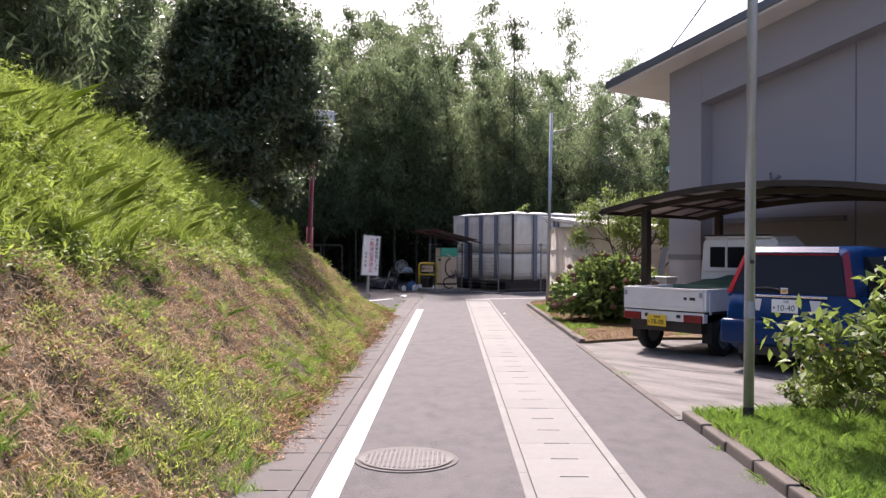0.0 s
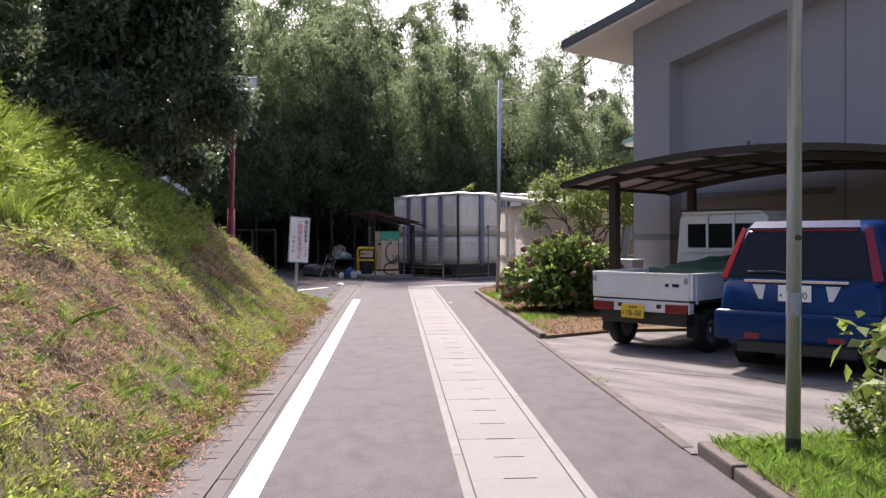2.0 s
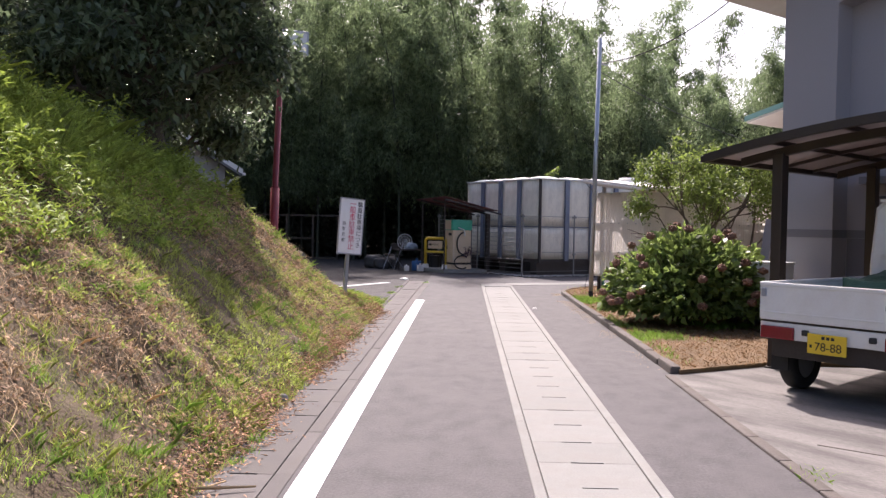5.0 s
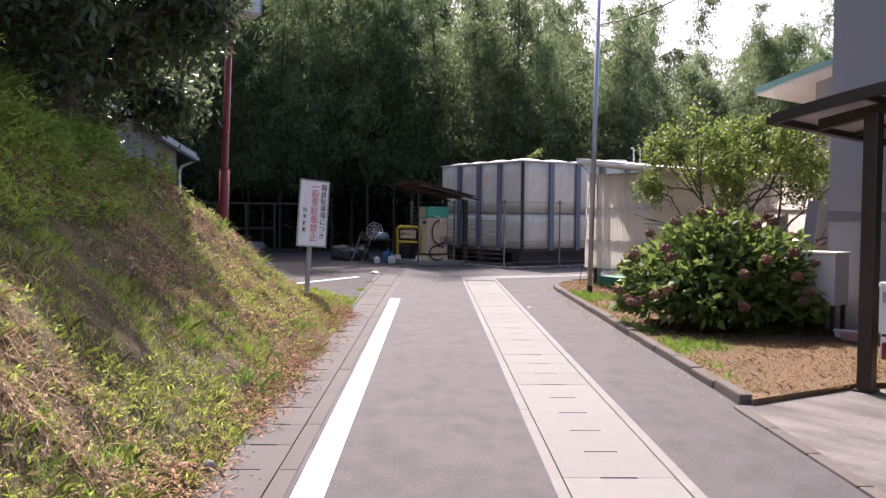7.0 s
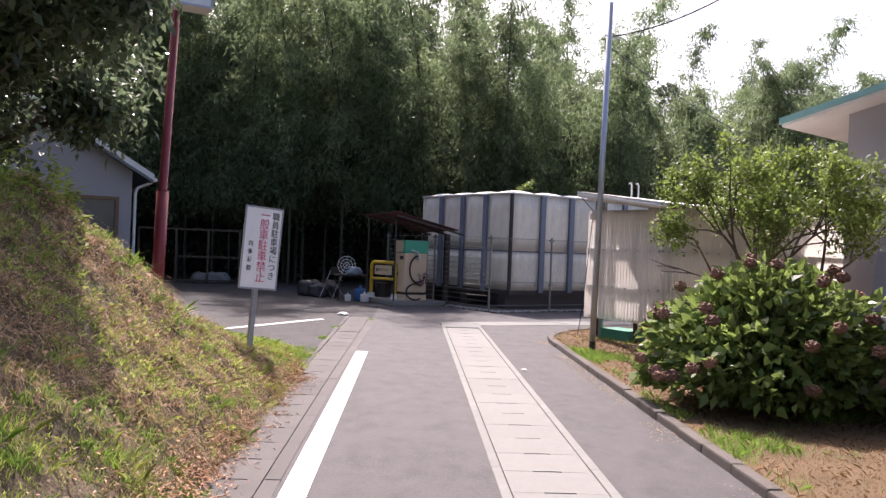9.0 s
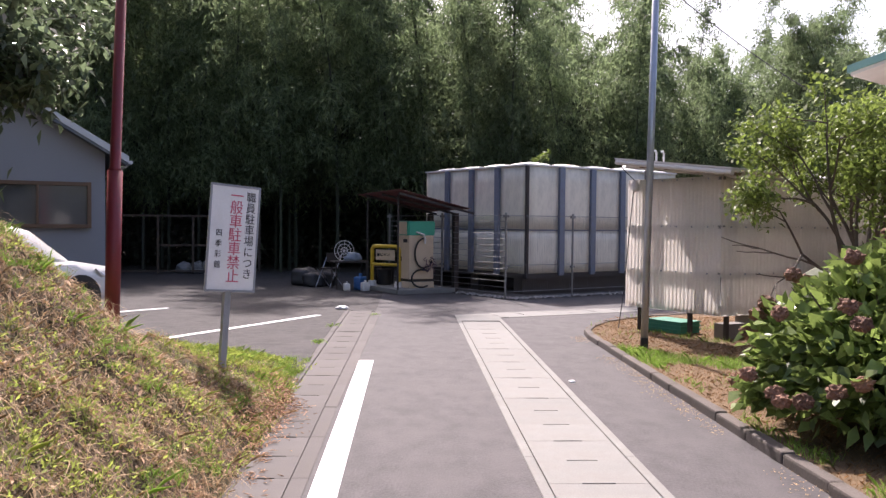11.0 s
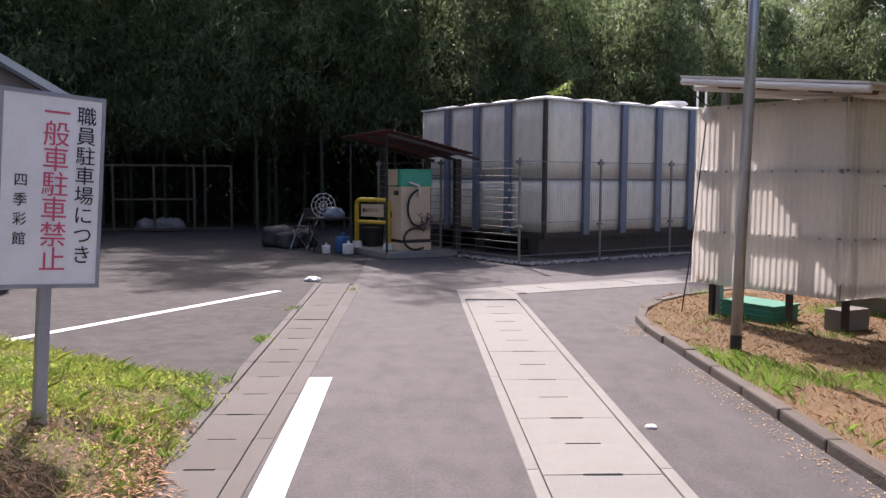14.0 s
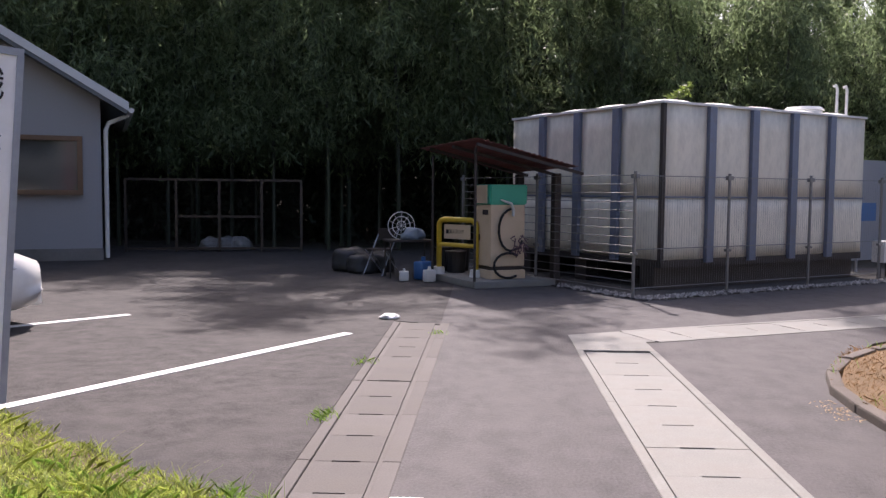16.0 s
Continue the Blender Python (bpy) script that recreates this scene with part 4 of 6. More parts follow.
# ---- the blue estate car ----
CAR = pose(4.04, 10.86, 0.012, 0, 0, -45)
car = thing("estate_car", "blue estate car parked with its tail to the lane", "car", CAR)
L, W, HT = 4.55, 1.7, 1.6
hw = car_body(car, BLUE_PAINT, L, W, HT, 0.92, 0.42, 0.98)
bm = bmesh.new()
quad_plate(bm, [(-0.71, 0.045, 1.0), (0.71, 0.045, 1.0), (0.575, 0.245, 1.47), (-0.575, 0.245, 1.47)], 0.018)
part("rear_window", bm, CAR_GLASS, car, "dark tinted rear window")
for s in (-1, 1):
    bm = bmesh.new()
    c = [(s * 0.715, 0.05, 0.98), (s * 0.805, 0.085, 0.98), (s * 0.645, 0.29, 1.53), (s * 0.585, 0.245, 1.49)]
    quad_plate(bm, c if s > 0 else c[::-1], 0.022)
    bmesh.ops.bevel(bm, geom=bm.edges[:], offset=0.006, segments=2, affect="EDGES")
    part("tail_light", bm, RED_LENS, car, "tall red tail light")
    bm = bmesh.new()
    c = [(s * 0.33, -0.012, 0.78), (s * 0.3, -0.01, 0.93), (s * 0.44, -0.004, 0.93), (s * 0.37, -0.012, 0.78)]
    quad_plate(bm, c if s > 0 else c[::-1], 0.014)
    part("reversing_light", bm, CLEAR_LENS, car, "clear reversing light")
    bm = bmesh.new()
    for k, (y0, y1) in enumerate(((0.55, 1.35), (1.42, 2.25), (2.3, 2.85))):
        quad_plate(bm, [(s * 0.792, y0, 1.01), (s * 0.792, y1, 1.0), (s * 0.69, y1, 1.46), (s * 0.69, y0 + 0.1, 1.46)][::s], 0.014)
    part("side_glass", bm, CAR_GLASS, car)
    bm = bmesh.new()
    box(bm, s * 0.42 - 0.08, s * 0.42 + 0.08, -0.075, -0.06, 0.37, 0.43, 0.006)
    part("reflector", bm, RED_LENS, car)
    for y in (0.82, 3.6):
        bm = bmesh.new()
        tube(bm, [(s * 0.6, y, 0.33), (s * 0.853, y, 0.33)], 0.37, 22)
        part("wheel_arch", bm, BLACK_TRIM, car)
        wheel(car, s * 0.76, y, 0.31, 0.19)
bm = bmesh.new()
quad_plate(bm, [(-0.56, 0.23, 1.49), (0.56, 0.23, 1.49), (0.53, 0.33, 1.56), (-0.53, 0.33, 1.56)], 0.035)
part("roof_spoiler", bm, BLUE_PAINT, car)
bm = bmesh.new()
box(bm, -0.53, 0.53, 0.218, 0.3, 1.478, 1.505, 0.006)
part("brake_light", bm, RED_LENS, car, "wide high brake light")
bm = bmesh.new()
box(bm, -0.84, 0.84, -0.07, 0.3, 0.34, 0.66, 0.05)
part("bumper", bm, BLUE_PAINT, car, smooth=True)
bm = bmesh.new()
box(bm, -0.6, 0.6, -0.03, 0.2, 0.22, 0.345, 0.02)
part("lower_bumper", bm, BLACK_TRIM, car)
bm = bmesh.new()
box(bm, -0.52, 0.52, -0.028, 0.02, 0.955, 0.985, 0.008)
part("chrome_strip", bm, CHROME, car, "chrome strip under the rear window")
bm = bmesh.new()
box(bm, -0.05, 0.05, -0.036, -0.02, 1.0, 1.08, 0.012)
part("badge", bm, CHROME, car)
bm = bmesh.new()
tube(bm, [(0.02, 0.0, 1.03), (-0.2, 0.01, 1.07), (-0.5, 0.03, 1.06)], [0.016, 0.01, 0.008], 8)
part("wiper", bm, BLACK_TRIM, car)
numberplate(car, PLATE_WHITE, INK_GREEN, pose(0, -0.02, 0.85, 90), "10-40", "500")

# ---- the small white truck ----
TRUCK = pose(3.02, 12.87, 0.012, 0, 0, -50)
truck = thing("kei_truck", "small white pickup truck with an open bed under the carport", "truck", TRUCK)
bm = bmesh.new()
box(bm, -0.7, 0.7, 0.02, 2.0, 0.62, 0.68, 0.008)
part("bed_floor", bm, DARK_STEEL, truck)
for s in (-1, 1):
    bm = bmesh.new()
    box(bm, s * 0.705 - 0.018, s * 0.705 + 0.018, 0.03, 1.97, 0.66, 0.96, 0.008)
    box(bm, s * 0.705 - 0.026, s * 0.705 + 0.026, 0.03, 1.97, 0.95, 0.985, 0.008)
    for y in (0.1, 1.0, 1.85):
        box(bm, s * 0.728 - 0.008, s * 0.728 + 0.008, y, y + 0.04, 0.62, 0.95)
    part("bed_side", bm, WHITE_PAINT, truck)
bm = bmesh.new()
box(bm, -0.7, 0.7, -0.012, 0.024, 0.66, 0.96, 0.008)
box(bm, -0.7, 0.7, -0.02, 0.03, 0.95, 0.985, 0.008)
box(bm, -0.66, 0.66, -0.018, 0.0, 0.72, 0.735, 0.004)
gate = part("tailgate", bm, WHITE_PAINT, truck, "white dropside tailgate")
for x, w in ((0.4, 0.05), (0.52, 0.09)):
    bm = bmesh.new()
    box(bm, x - w / 2, x + w / 2, -0.0165, -0.012, 0.82, 0.86)
    part("lettering", bm, INK, gate)
for s in (-1, 1):
    bm = bmesh.new()
    box(bm, s * 0.66 - 0.02, s * 0.66 + 0.02, -0.03, 0.0, 0.86, 0.93, 0.005)
    part("latch", bm, STEEL, gate)
bm = bmesh.new()
box(bm, -0.7, 0.7, 0.0, 0.1, 0.5, 0.64, 0.012)
part("rear_bumper", bm, WHITE_PAINT, truck)
bm = bmesh.new()
box(bm, -0.62, 0.62, 0.06, 3.05, 0.34, 0.5, 0.01)
part("chassis", bm, DARK_STEEL, truck)
for s in (-1, 1):
    bm = bmesh.new()
    box(bm, s * 0.53 - 0.15, s * 0.53 + 0.15, -0.03, 0.03, 0.5, 0.61, 0.012)
    part("tail_light", bm, RED_LENS, truck, "red tail light")
    bm = bmesh.new()
    box(bm, s * 0.28 - 0.03, s * 0.28 + 0.03, -0.02, 0.02, 0.55, 0.6, 0.012)
    part("bumper_hook", bm, BLACK_TRIM, truck)
    bm = bmesh.new()
    box(bm, s * 0.62 - 0.08, s * 0.62 + 0.08, 0.2, 0.215, 0.2, 0.5)
    part("mudflap", bm, RUBBER, truck)
    for y in (0.55, 2.55):
        wheel(truck, s * 0.62, y, 0.27, 0.15, 8)
numberplate(truck, PLATE_YELLOW, INK, pose(-0.08, -0.03, 0.5, 90), "78-88", "")
bm = bmesh.new()


def cab_ring(y, z0, z1, half):
    pts = [(half, z0), (half, z0 + (z1 - z0) * 0.5), (half * 0.93, z1 - 0.08), (half * 0.82, z1)]
    return [(x, y, z) for x, z in pts] + [(-x, y, z) for x, z in pts[::-1]]


loft(bm, [cab_ring(2.03, 0.5, 1.72, 0.69), cab_ring(2.06, 0.42, 1.76, 0.72), cab_ring(2.75, 0.4, 1.78, 0.72), cab_ring(3.0, 0.38, 1.66, 0.72), cab_ring(3.22, 0.36, 1.05, 0.7), cab_ring(3.3, 0.36, 0.9, 0.66)])
part("cab", bm, WHITE_PAINT, truck, smooth=False)
bm = bmesh.new()
box(bm, -0.52, 0.52, 2.012, 2.034, 1.26, 1.6, 0.01)
glass_pane = part("rear_window", bm, CAR_GLASS, truck, "dark rear cab window")
bm = bmesh.new()
for x in (-0.2, 0.2):
    box(bm, x - 0.014, x + 0.014, 1.985, 2.01, 1.2, 1.76)
box(bm, -0.6, 0.6, 1.98, 2.01, 1.74, 1.775, 0.008)
box(bm, -0.6, 0.6, 1.985, 2.01, 1.2, 1.22)
part("guard_frame", bm, WHITE_PAINT, truck, "white guard frame behind the cab")
bm = bmesh.new()
box(bm, -0.6, 0.62, 1.95, 2.02, 1.776, 1.8, 0.008)
part("rack_bar", bm, BLACK_TRIM, truck)
for s in (-1, 1):
    bm = bmesh.new()
    quad_plate(bm, [(s * 0.722, 2.2, 1.12), (s * 0.722, 2.9, 1.12), (s * 0.675, 2.8, 1.6), (s * 0.675, 2.2, 1.6)][::s], 0.012)
    part("side_window", bm, CAR_GLASS, truck)
bm = bmesh.new()
sheet(bm, -0.35, 0.66, 0.75, 1.95, 0.1, lambda x, y: 1.0 + 0.28 * max(0, (y - 1.1)) * (0.55 + 0.5 * x) + 0.05 * noise.noise(Vector((x * 4, y * 4, 0))))
edge = [e for e in bm.edges if e.is_boundary]
ext = bmesh.ops.extrude_edge_only(bm, edges=edge)
for v in ext["geom"]:
    if isinstance(v, bmesh.types.BMVert):
        v.co.z = 0.69
tarp = part("load_cover", bm, TARP, truck, "dark green tarpaulin over the load", smooth=True)

# ---- the carport ----
CP = pose(2.5, 15.05, 0, 0, 0, -45)
carport = thing("carport", "bronze aluminium carport with an arched smoked-panel roof", "carport", CP)
SPAN, DEEP = 5.6, 3.5


def arch(x):
    return 2.2 + 0.35 * (1 - ((x - SPAN / 2) / (SPAN / 2)) ** 2)


def arch_bar(y, w, h, lift=0.0, x0=0.0, x1=SPAN):
    bm = bmesh.new()
    rings = []
    for k in range(21):
        x = x0 + (x1 - x0) * k / 20
        z = arch(x) + lift
        rings.append([(x, y - w / 2, z - h / 2), (x, y + w / 2, z - h / 2), (x, y + w / 2, z + h / 2), (x, y - w / 2, z + h / 2)])
    loft(bm, rings)
    return bm


for y, w, h in ((0.0, 0.06, 0.09), (0.9, 0.045, 0.05), (1.75, 0.05, 0.06), (2.6, 0.045, 0.05), (DEEP, 0.06, 0.09)):
    part("roof_rib", arch_bar(y, w, h), BRONZE, carport)
for y in (0.36, 2.9):
    part("main_arch", arch_bar(y, 0.08, 0.09, -0.09, 0.25, SPAN), BRONZE, carport)
for k in range(9):
    x = SPAN * k / 8
    bm = bmesh.new()
    w = 0.05 if 0 < k < 8 else 0.1
    box(bm, x - w / 2, x + w / 2, 0, DEEP, arch(x) - 0.035, arch(x) + 0.03, 0.006)
    part("purlin", bm, BRONZE, carport)
for k in range(8):
    x0, x1 = SPAN * k / 8 + 0.02, SPAN * (k + 1) / 8 - 0.02
    for y0, y1 in ((0.03, 0.88), (0.92, 1.73), (1.77, 2.58), (2.62, DEEP - 0.03)):
        bm = bmesh.new()
        quad_plate(bm, [(x0, y0, arch(x0) + 0.01), (x1, y0, arch(x1) + 0.01), (x1, y1, arch(x1) + 0.01), (x0, y1, arch(x0) + 0.01)], 0.005)
        part("roof_panel", bm, POLY, carport, "smoked translucent roof panel" if k == 0 and y0 < 0.1 else "")
for x, y in ((0.67, 0.36), (0.67, 2.9), (SPAN - 0.3, 0.36), (SPAN - 0.3, 2.9)):
    bm = bmesh.new()
    box(bm, x - 0.055, x + 0.055, y - 0.075, y + 0.075, 0, arch(x) - 0.1, 0.01)
    post = part("post", bm, BRONZE, carport)
    bm = bmesh.new()
    box(bm, x - 0.075, x + 0.075, y - 0.095, y + 0.095, 0, 0.03, 0.005)
    part("base_plate", bm, BRONZE, post)

# ---- poles, lamp and sign ----
pole = thing("steel_pole", "galvanised steel pole standing in the lawn", "pole", pose(2.44, 7.57, 0.05, 0, 0.3, 0))
bm = bmesh.new()
tube(bm, [(0, 0, 0.1), (0, 0, 8.5)], 0.044, 20)
part("shaft", bm, POLE_STEEL, pole, smooth=True)
bm = bmesh.new()
tube(bm, [(0, 0, 0), (0, 0, 0.16)], 0.047, 20)
part("foot_band", bm, BLACK_BASE, pole, "black band at the pole's foot")
bm = bmesh.new()
tube(bm, [(0, 0, 0.92), (0, 0, 1.06)], 0.0455, 20)
part("tape", bm, STEEL, pole, "grey tape wrapped round the pole")
bm = bmesh.new()
tube(bm, [(0.0, -0.048, 1.4), (0.0, -0.062, 1.4)], 0.018, 10)
part("bolt", bm, DARK_STEEL, pole)
pole2 = thing("wire_pole", "thin steel pole with overhead wires by the planting bed", "pole", pose(2.47, 22.85, 0.06))
bm = bmesh.new()
tube(bm, [(0, 0, 0.1), (0.06, -0.1, 5.1)], [0.045, 0.04], 16)
part("shaft", bm, POLE_STEEL, pole2, smooth=True)
bm = bmesh.new()
tube(bm, [(0, 0, 0), (0.002, 0, 0.12)], 0.048, 16)
part("foot_band", bm, BLACK_BASE, pole2)
bm = bmesh.new()
tube(bm, [(-0.02, -0.12, 4.62), (0.2, -0.06, 4.58), (0.24, -0.06, 4.6)], 0.012, 6)
part("bracket", bm, STEEL, pole2)


def wire(a, b, sag, r, label):
    bm = bmesh.new()
    a, b = Vector(a), Vector(b)
    tube(bm, [a.lerp(b, t) - Vector((0, 0, sag * 4 * t * (1 - t))) for t in (k / 16 for k in range(17))], r, 5)
    tagged(link_mesh("overhead_wire", bm, BLACK_TRIM), label, "wire")


wire((2.57, 22.8, 4.68), (4.35, 19.6, 5.3), 0.25, 0.012, "black overhead wire from the pole to the hall")
wire((2.57, 22.8, 4.5), (6.6, 26.5, 3.6), 0.1, 0.008, "thin black overhead wire to the rear wing")
wire((4.2, 18.9, 5.35), (5.2, 9.0, 8.6), 0.3, 0.014, "black service cable rising from the hall's eave")

lamp = thing("lamp_post", "dark red lamp post with a square white lamp head", "street lamp", pose(-3.82, 22.45, 0.0, 0, 1.2, 0))
bm = bmesh.new()
tube(bm, [(0, 0, 0), (0, 0, 2.12)], 0.085, 18)
part("lower_post", bm, RED_PAINT, lamp, smooth=True)
bm = bmesh.new()
tube(bm, [(0, 0, 2.12), (0, 0, 2.15), (0.05, 0, 5.2)], [0.085, 0.06, 0.055], 16)
part("upper_post", bm, RED_PAINT, lamp, smooth=True)
bm = bmesh.new()
tube(bm, [(0.05, 0, 4.95), (0.12, -0.1, 4.95)], 0.03, 8)
part("arm", bm, RED_PAINT, lamp)
bm = bmesh.new()
hm = pose(0.3, -0.18, 4.85, 0, 0, 25)
box(bm, -0.25, 0.25, -0.2, 0.2, -0.2, 0.26, 0.02, m=hm)
head = part("lamp_head", bm, PVC, lamp, "white square lamp housing")
bm = bmesh.new()
for x0, x1, z0, z1 in ((-0.25, 0.25, -0.2, -0.17), (-0.25, 0.25, 0.22, 0.25), (-0.25, -0.22, -0.17, 0.22), (0.22, 0.25, -0.17, 0.22)):
    box(bm, x0, x1, -0.215, -0.2, z0, z1, m=hm)
part("lamp_rim", bm, STEEL, head)
bm = bmesh.new()
box(bm, -0.218, 0.218, -0.206, -0.198, -0.168, 0.218, m=hm)
part("lamp_glass", bm, CLEAR_LENS, head)

sign = thing("parking_sign", "white notice board with red and black lettering on a post", "sign", pose(-2.06, 20.13, 0.0, 0, 4.0, 40))
bm = bmesh.new()
box(bm, -0.03, 0.03, 0.0, 0.05, 0.1, 1.8, 0.006)
part("post", bm, STEEL, sign)
bm = bmesh.new()
box(bm, -0.24, 0.24, -0.025, 0.0, 0.93, 1.87, 0.01)
part("board", bm, SIGN_FACE, sign)
bm = bmesh.new()
for x0, x1, z0, z1 in ((-0.245, 0.245, 0.925, 0.945), (-0.245, 0.245, 1.855, 1.875), (-0.245, -0.228, 0.945, 1.855), (0.228, 0.245, 0.945, 1.855)):
    box(bm, x0, x1, -0.031, -0.026, z0, z1)
part("rim", bm, STEEL, sign)
for text, x, top, step, size, ink, sq in (("職員駐車場につき", 0.155, 1.77, 0.098, 0.098, INK, 1.0), ("一般車駐車禁止", 0.015, 1.79, 0.122, 0.13, INK_RED, 1.0), ("四季彩館", -0.14, 1.44, 0.093, 0.068, INK, 0.95)):
    for k, ch in enumerate(text):
        z = top - step * k - (0.02 if text[0] == "一" and k == 0 else 0)
        lettering(ch, size, ink, sign, pose(x, -0.0275, z, 90), sq)

# ---- the panel tank ----
TANK = pose(2.15, 31.16, 0, 0, 0, 33)
tank = thing("water_tank", "large pale panel water tank with blue-grey steel channels", "water tank", TANK)
PW, NX, NY = 0.98, 5, 4
bm = bmesh.new()
box(bm, 0.03, NX * PW - 0.03, 0.03, NY * PW - 0.03, 0.46, 2.86)
part("core", bm, PANEL, tank)


def tank_panel(w, h):
    """A slightly domed panel with a raised rim; x across, z up, face towards -y."""
    bm = bmesh.new()
    n = 4
    grid = [[bm.verts.new((w * (i / n - 0.5), -0.012 - 0.03 * (math.sin(math.pi * i / n) * math.sin(math.pi * j / n)) ** 0.7, h * j / n)) for i in range(n + 1)] for j in range(n + 1)]
    for j in range(n):
        for i in range(n):
            bm.faces.new((grid[j][i], grid[j][i + 1], grid[j + 1][i + 1], grid[j + 1][i]))
    rim = [e for e in bm.edges if e.is_boundary]
    out = bmesh.ops.extrude_edge_only(bm, edges=rim)
    for v in out["geom"]:
        if isinstance(v, bmesh.types.BMVert):
            v.co.y = 0.03
    return bm


pieces = {}
for key, h in (("low", 0.94), ("high", 1.4)):
    me = bpy.data.meshes.new("tank_panel")
    b = tank_panel(PW - 0.03, h)
    b.to_mesh(me)
    b.free()
    me.materials.append(PANEL)
    for p in me.polygons:
        p.use_smooth = True
    pieces[key] = me
for side in range(2):
    for k in range((NX, NY)[side]):
        for key, z in (("low", 0.48), ("high", 1.45)):
            o = new("tank_panel", pieces[key])
            o.parent = tank
            o.matrix_local = pose(PW * (k + 0.5), 0, z) if side == 0 else pose(0, PW * (k + 0.5), z, 0, 0, -90)
for side in range(2):
    for k in range(1, (NX, NY)[side]):
        bm = bmesh.new()
        box(bm, PW * k - 0.075, PW * k + 0.075, -0.085, -0.065, 0.42, 2.84, 0.004)
        box(bm, PW * k - 0.075, PW * k - 0.06, -0.065, 0.02, 0.42, 2.84)
        box(bm, PW * k + 0.06, PW * k + 0.075, -0.065, 0.02, 0.42, 2.84)
        o = part("channel", bm, BLUESTEEL, tank, "blue-grey steel channel")
        if side:
            o.matrix_local = Matrix(((0, 1, 0, 0), (1, 0, 0, 0), (0, 0, 1, 0), (0, 0, 0, 1)))
    bm = bmesh.new()
    box(bm, 0, (NX, NY)[side] * PW, -0.03, 0.03, 1.425, 1.45)
    o = part("seam_flange", bm, BLUESTEEL, tank)
    if side:
        o.matrix_local = Matrix(((0, 1, 0, 0), (1, 0, 0, 0), (0, 0, 1, 0), (0, 0, 0, 1)))
bm = bmesh.new()
box(bm, -0.035, 0.03, -0.035, 0.03, 0.45, 2.87)
part("corner_angle", bm, DARK_STEEL, tank, "dark steel corner angle")
for i in range(NX):
    for j in range(NY):
        bm = bmesh.new()
        n = 5
        grid = [[bm.verts.new((PW * (i + a / n), PW * (j + b / n), 2.87 + 0.1 * (math.sin(math.pi * a / n) * math.sin(math.pi * b / n)) ** 0.6)) for a in range(n + 1)] for b in range(n + 1)]
        for b in range(n):
            for a in range(n):
                bm.faces.new((grid[b][a], grid[b][a + 1], grid[b + 1][a + 1], grid[b + 1][a]))
        part("roof_panel", bm, PANEL_TOP, tank, "white domed roof panel" if i + j == 0 else "", smooth=True)
bm = bmesh.new()
for x0, x1, y0, y1 in ((-0.05, NX * PW, -0.05, 0.0), (-0.05, 0.0, 0.0, NY * PW)):
    box(bm, x0, x1, y0, y1, 2.85, 2.885)
part("roof_flange", bm, PANEL_TOP, tank)
bm = bmesh.new()
tube(bm, [(4.4, 0.9, 2.88), (4.4, 0.9, 3.04)], 0.32, 24)
tube(bm, [(4.4, 0.9, 3.04), (4.4, 0.9, 3.1)], [0.36, 0.3], 24)
part("hatch", bm, PANEL_TOP, tank, "round white hatch")
for x in (4.58, 4.86):
    bm = bmesh.new()
    tube(bm, [(x, 0.35, 2.85), (x, 0.35, 3.4), (x - 0.04, 0.35, 3.46), (x - 0.1, 0.35, 3.44)], 0.025, 8)
    part("vent_pipe", bm, PVC, tank, "white vent pipe")
# plinths in a dark colour that paints the shaded void below the tank
for k in range(3):
    bm = bmesh.new()
    box(bm, 0.02, NX * PW - 0.02, 0.15 + k * 1.6, 0.45 + k * 1.6, 0, 0.46)
    part("plinth", bm, DARK_STEEL, tank, "plinth coloured dark for the shaded void under the tank")
bm = bmesh.new()
box(bm, 0, NX * PW, -0.02, 0.08, 0.36, 0.47)
part("base_beam", bm, DARK_STEEL, tank)
bm = bmesh.new()
box(bm, -0.02, 0.08, 0.08, NY * PW, 0.36, 0.47)
part("base_beam", bm, DARK_STEEL, tank)
sprig = thing("sprig", "green weed sprig growing on top of the tank", "weed", TANK @ pose(0.62, 0.5, 2.93))
n = 130
at = np.array((0, 0, 0.05)) + rnd(n, 3) * np.array((0.5, 0.1, 0.25))
bm = bmesh.new()
tube(bm, [(0, 0, 0), (0.2, 0.03, 0.1), (0.5, 0.05, 0.24)], 0.008, 5)
part("stem", bm, BARK, sprig)
at[:, 2] = 0.04 + at[:, 0] * 0.5 + np.random.randn(n) * 0.03
o = leaf_mesh("foliage", at, ball(n), ball(n) * 0.5 + np.array((0, 0, 1.0)), 0.1, 0.04, MYRTLE_LEAF)
o.parent = sprig

# gravel strip and fence round the tank; the gravel's dark colour includes painted shade
bm = bmesh.new()
for poly in ([(-1.02, -0.75), (6.2, -0.75), (6.2, 0.0), (-1.02, 0.0)], [(-1.02, 0.0), (0.0, 0.0), (0.0, 4.4), (-1.02, 4.4)], [(4.95, 0), (6.2, 0), (6.2, 4.4), (4.95, 4.4)]):
    prism(bm, poly, 0.0, 0.018)
o = structure("gravel_strip", bm, mat("dark_gravel", (0.06, 0.055, 0.05), 0.95, vary=0.5, scale=5, fine=70, bump=0.8, dist=0.01), "gravel strip round the tank, darkened for the shade at its base")
o.matrix_world = TANK
n = 1500
q = np.stack((-1.0 + rnd(n) * 7.0, -0.78 + rnd(n) * 0.3, np.full(n, 0.02)), 1)
q[: n // 3, 0], q[: n // 3, 1] = -1.05 + rnd(n // 3) * 0.3, -0.7 + rnd(n // 3) * 4
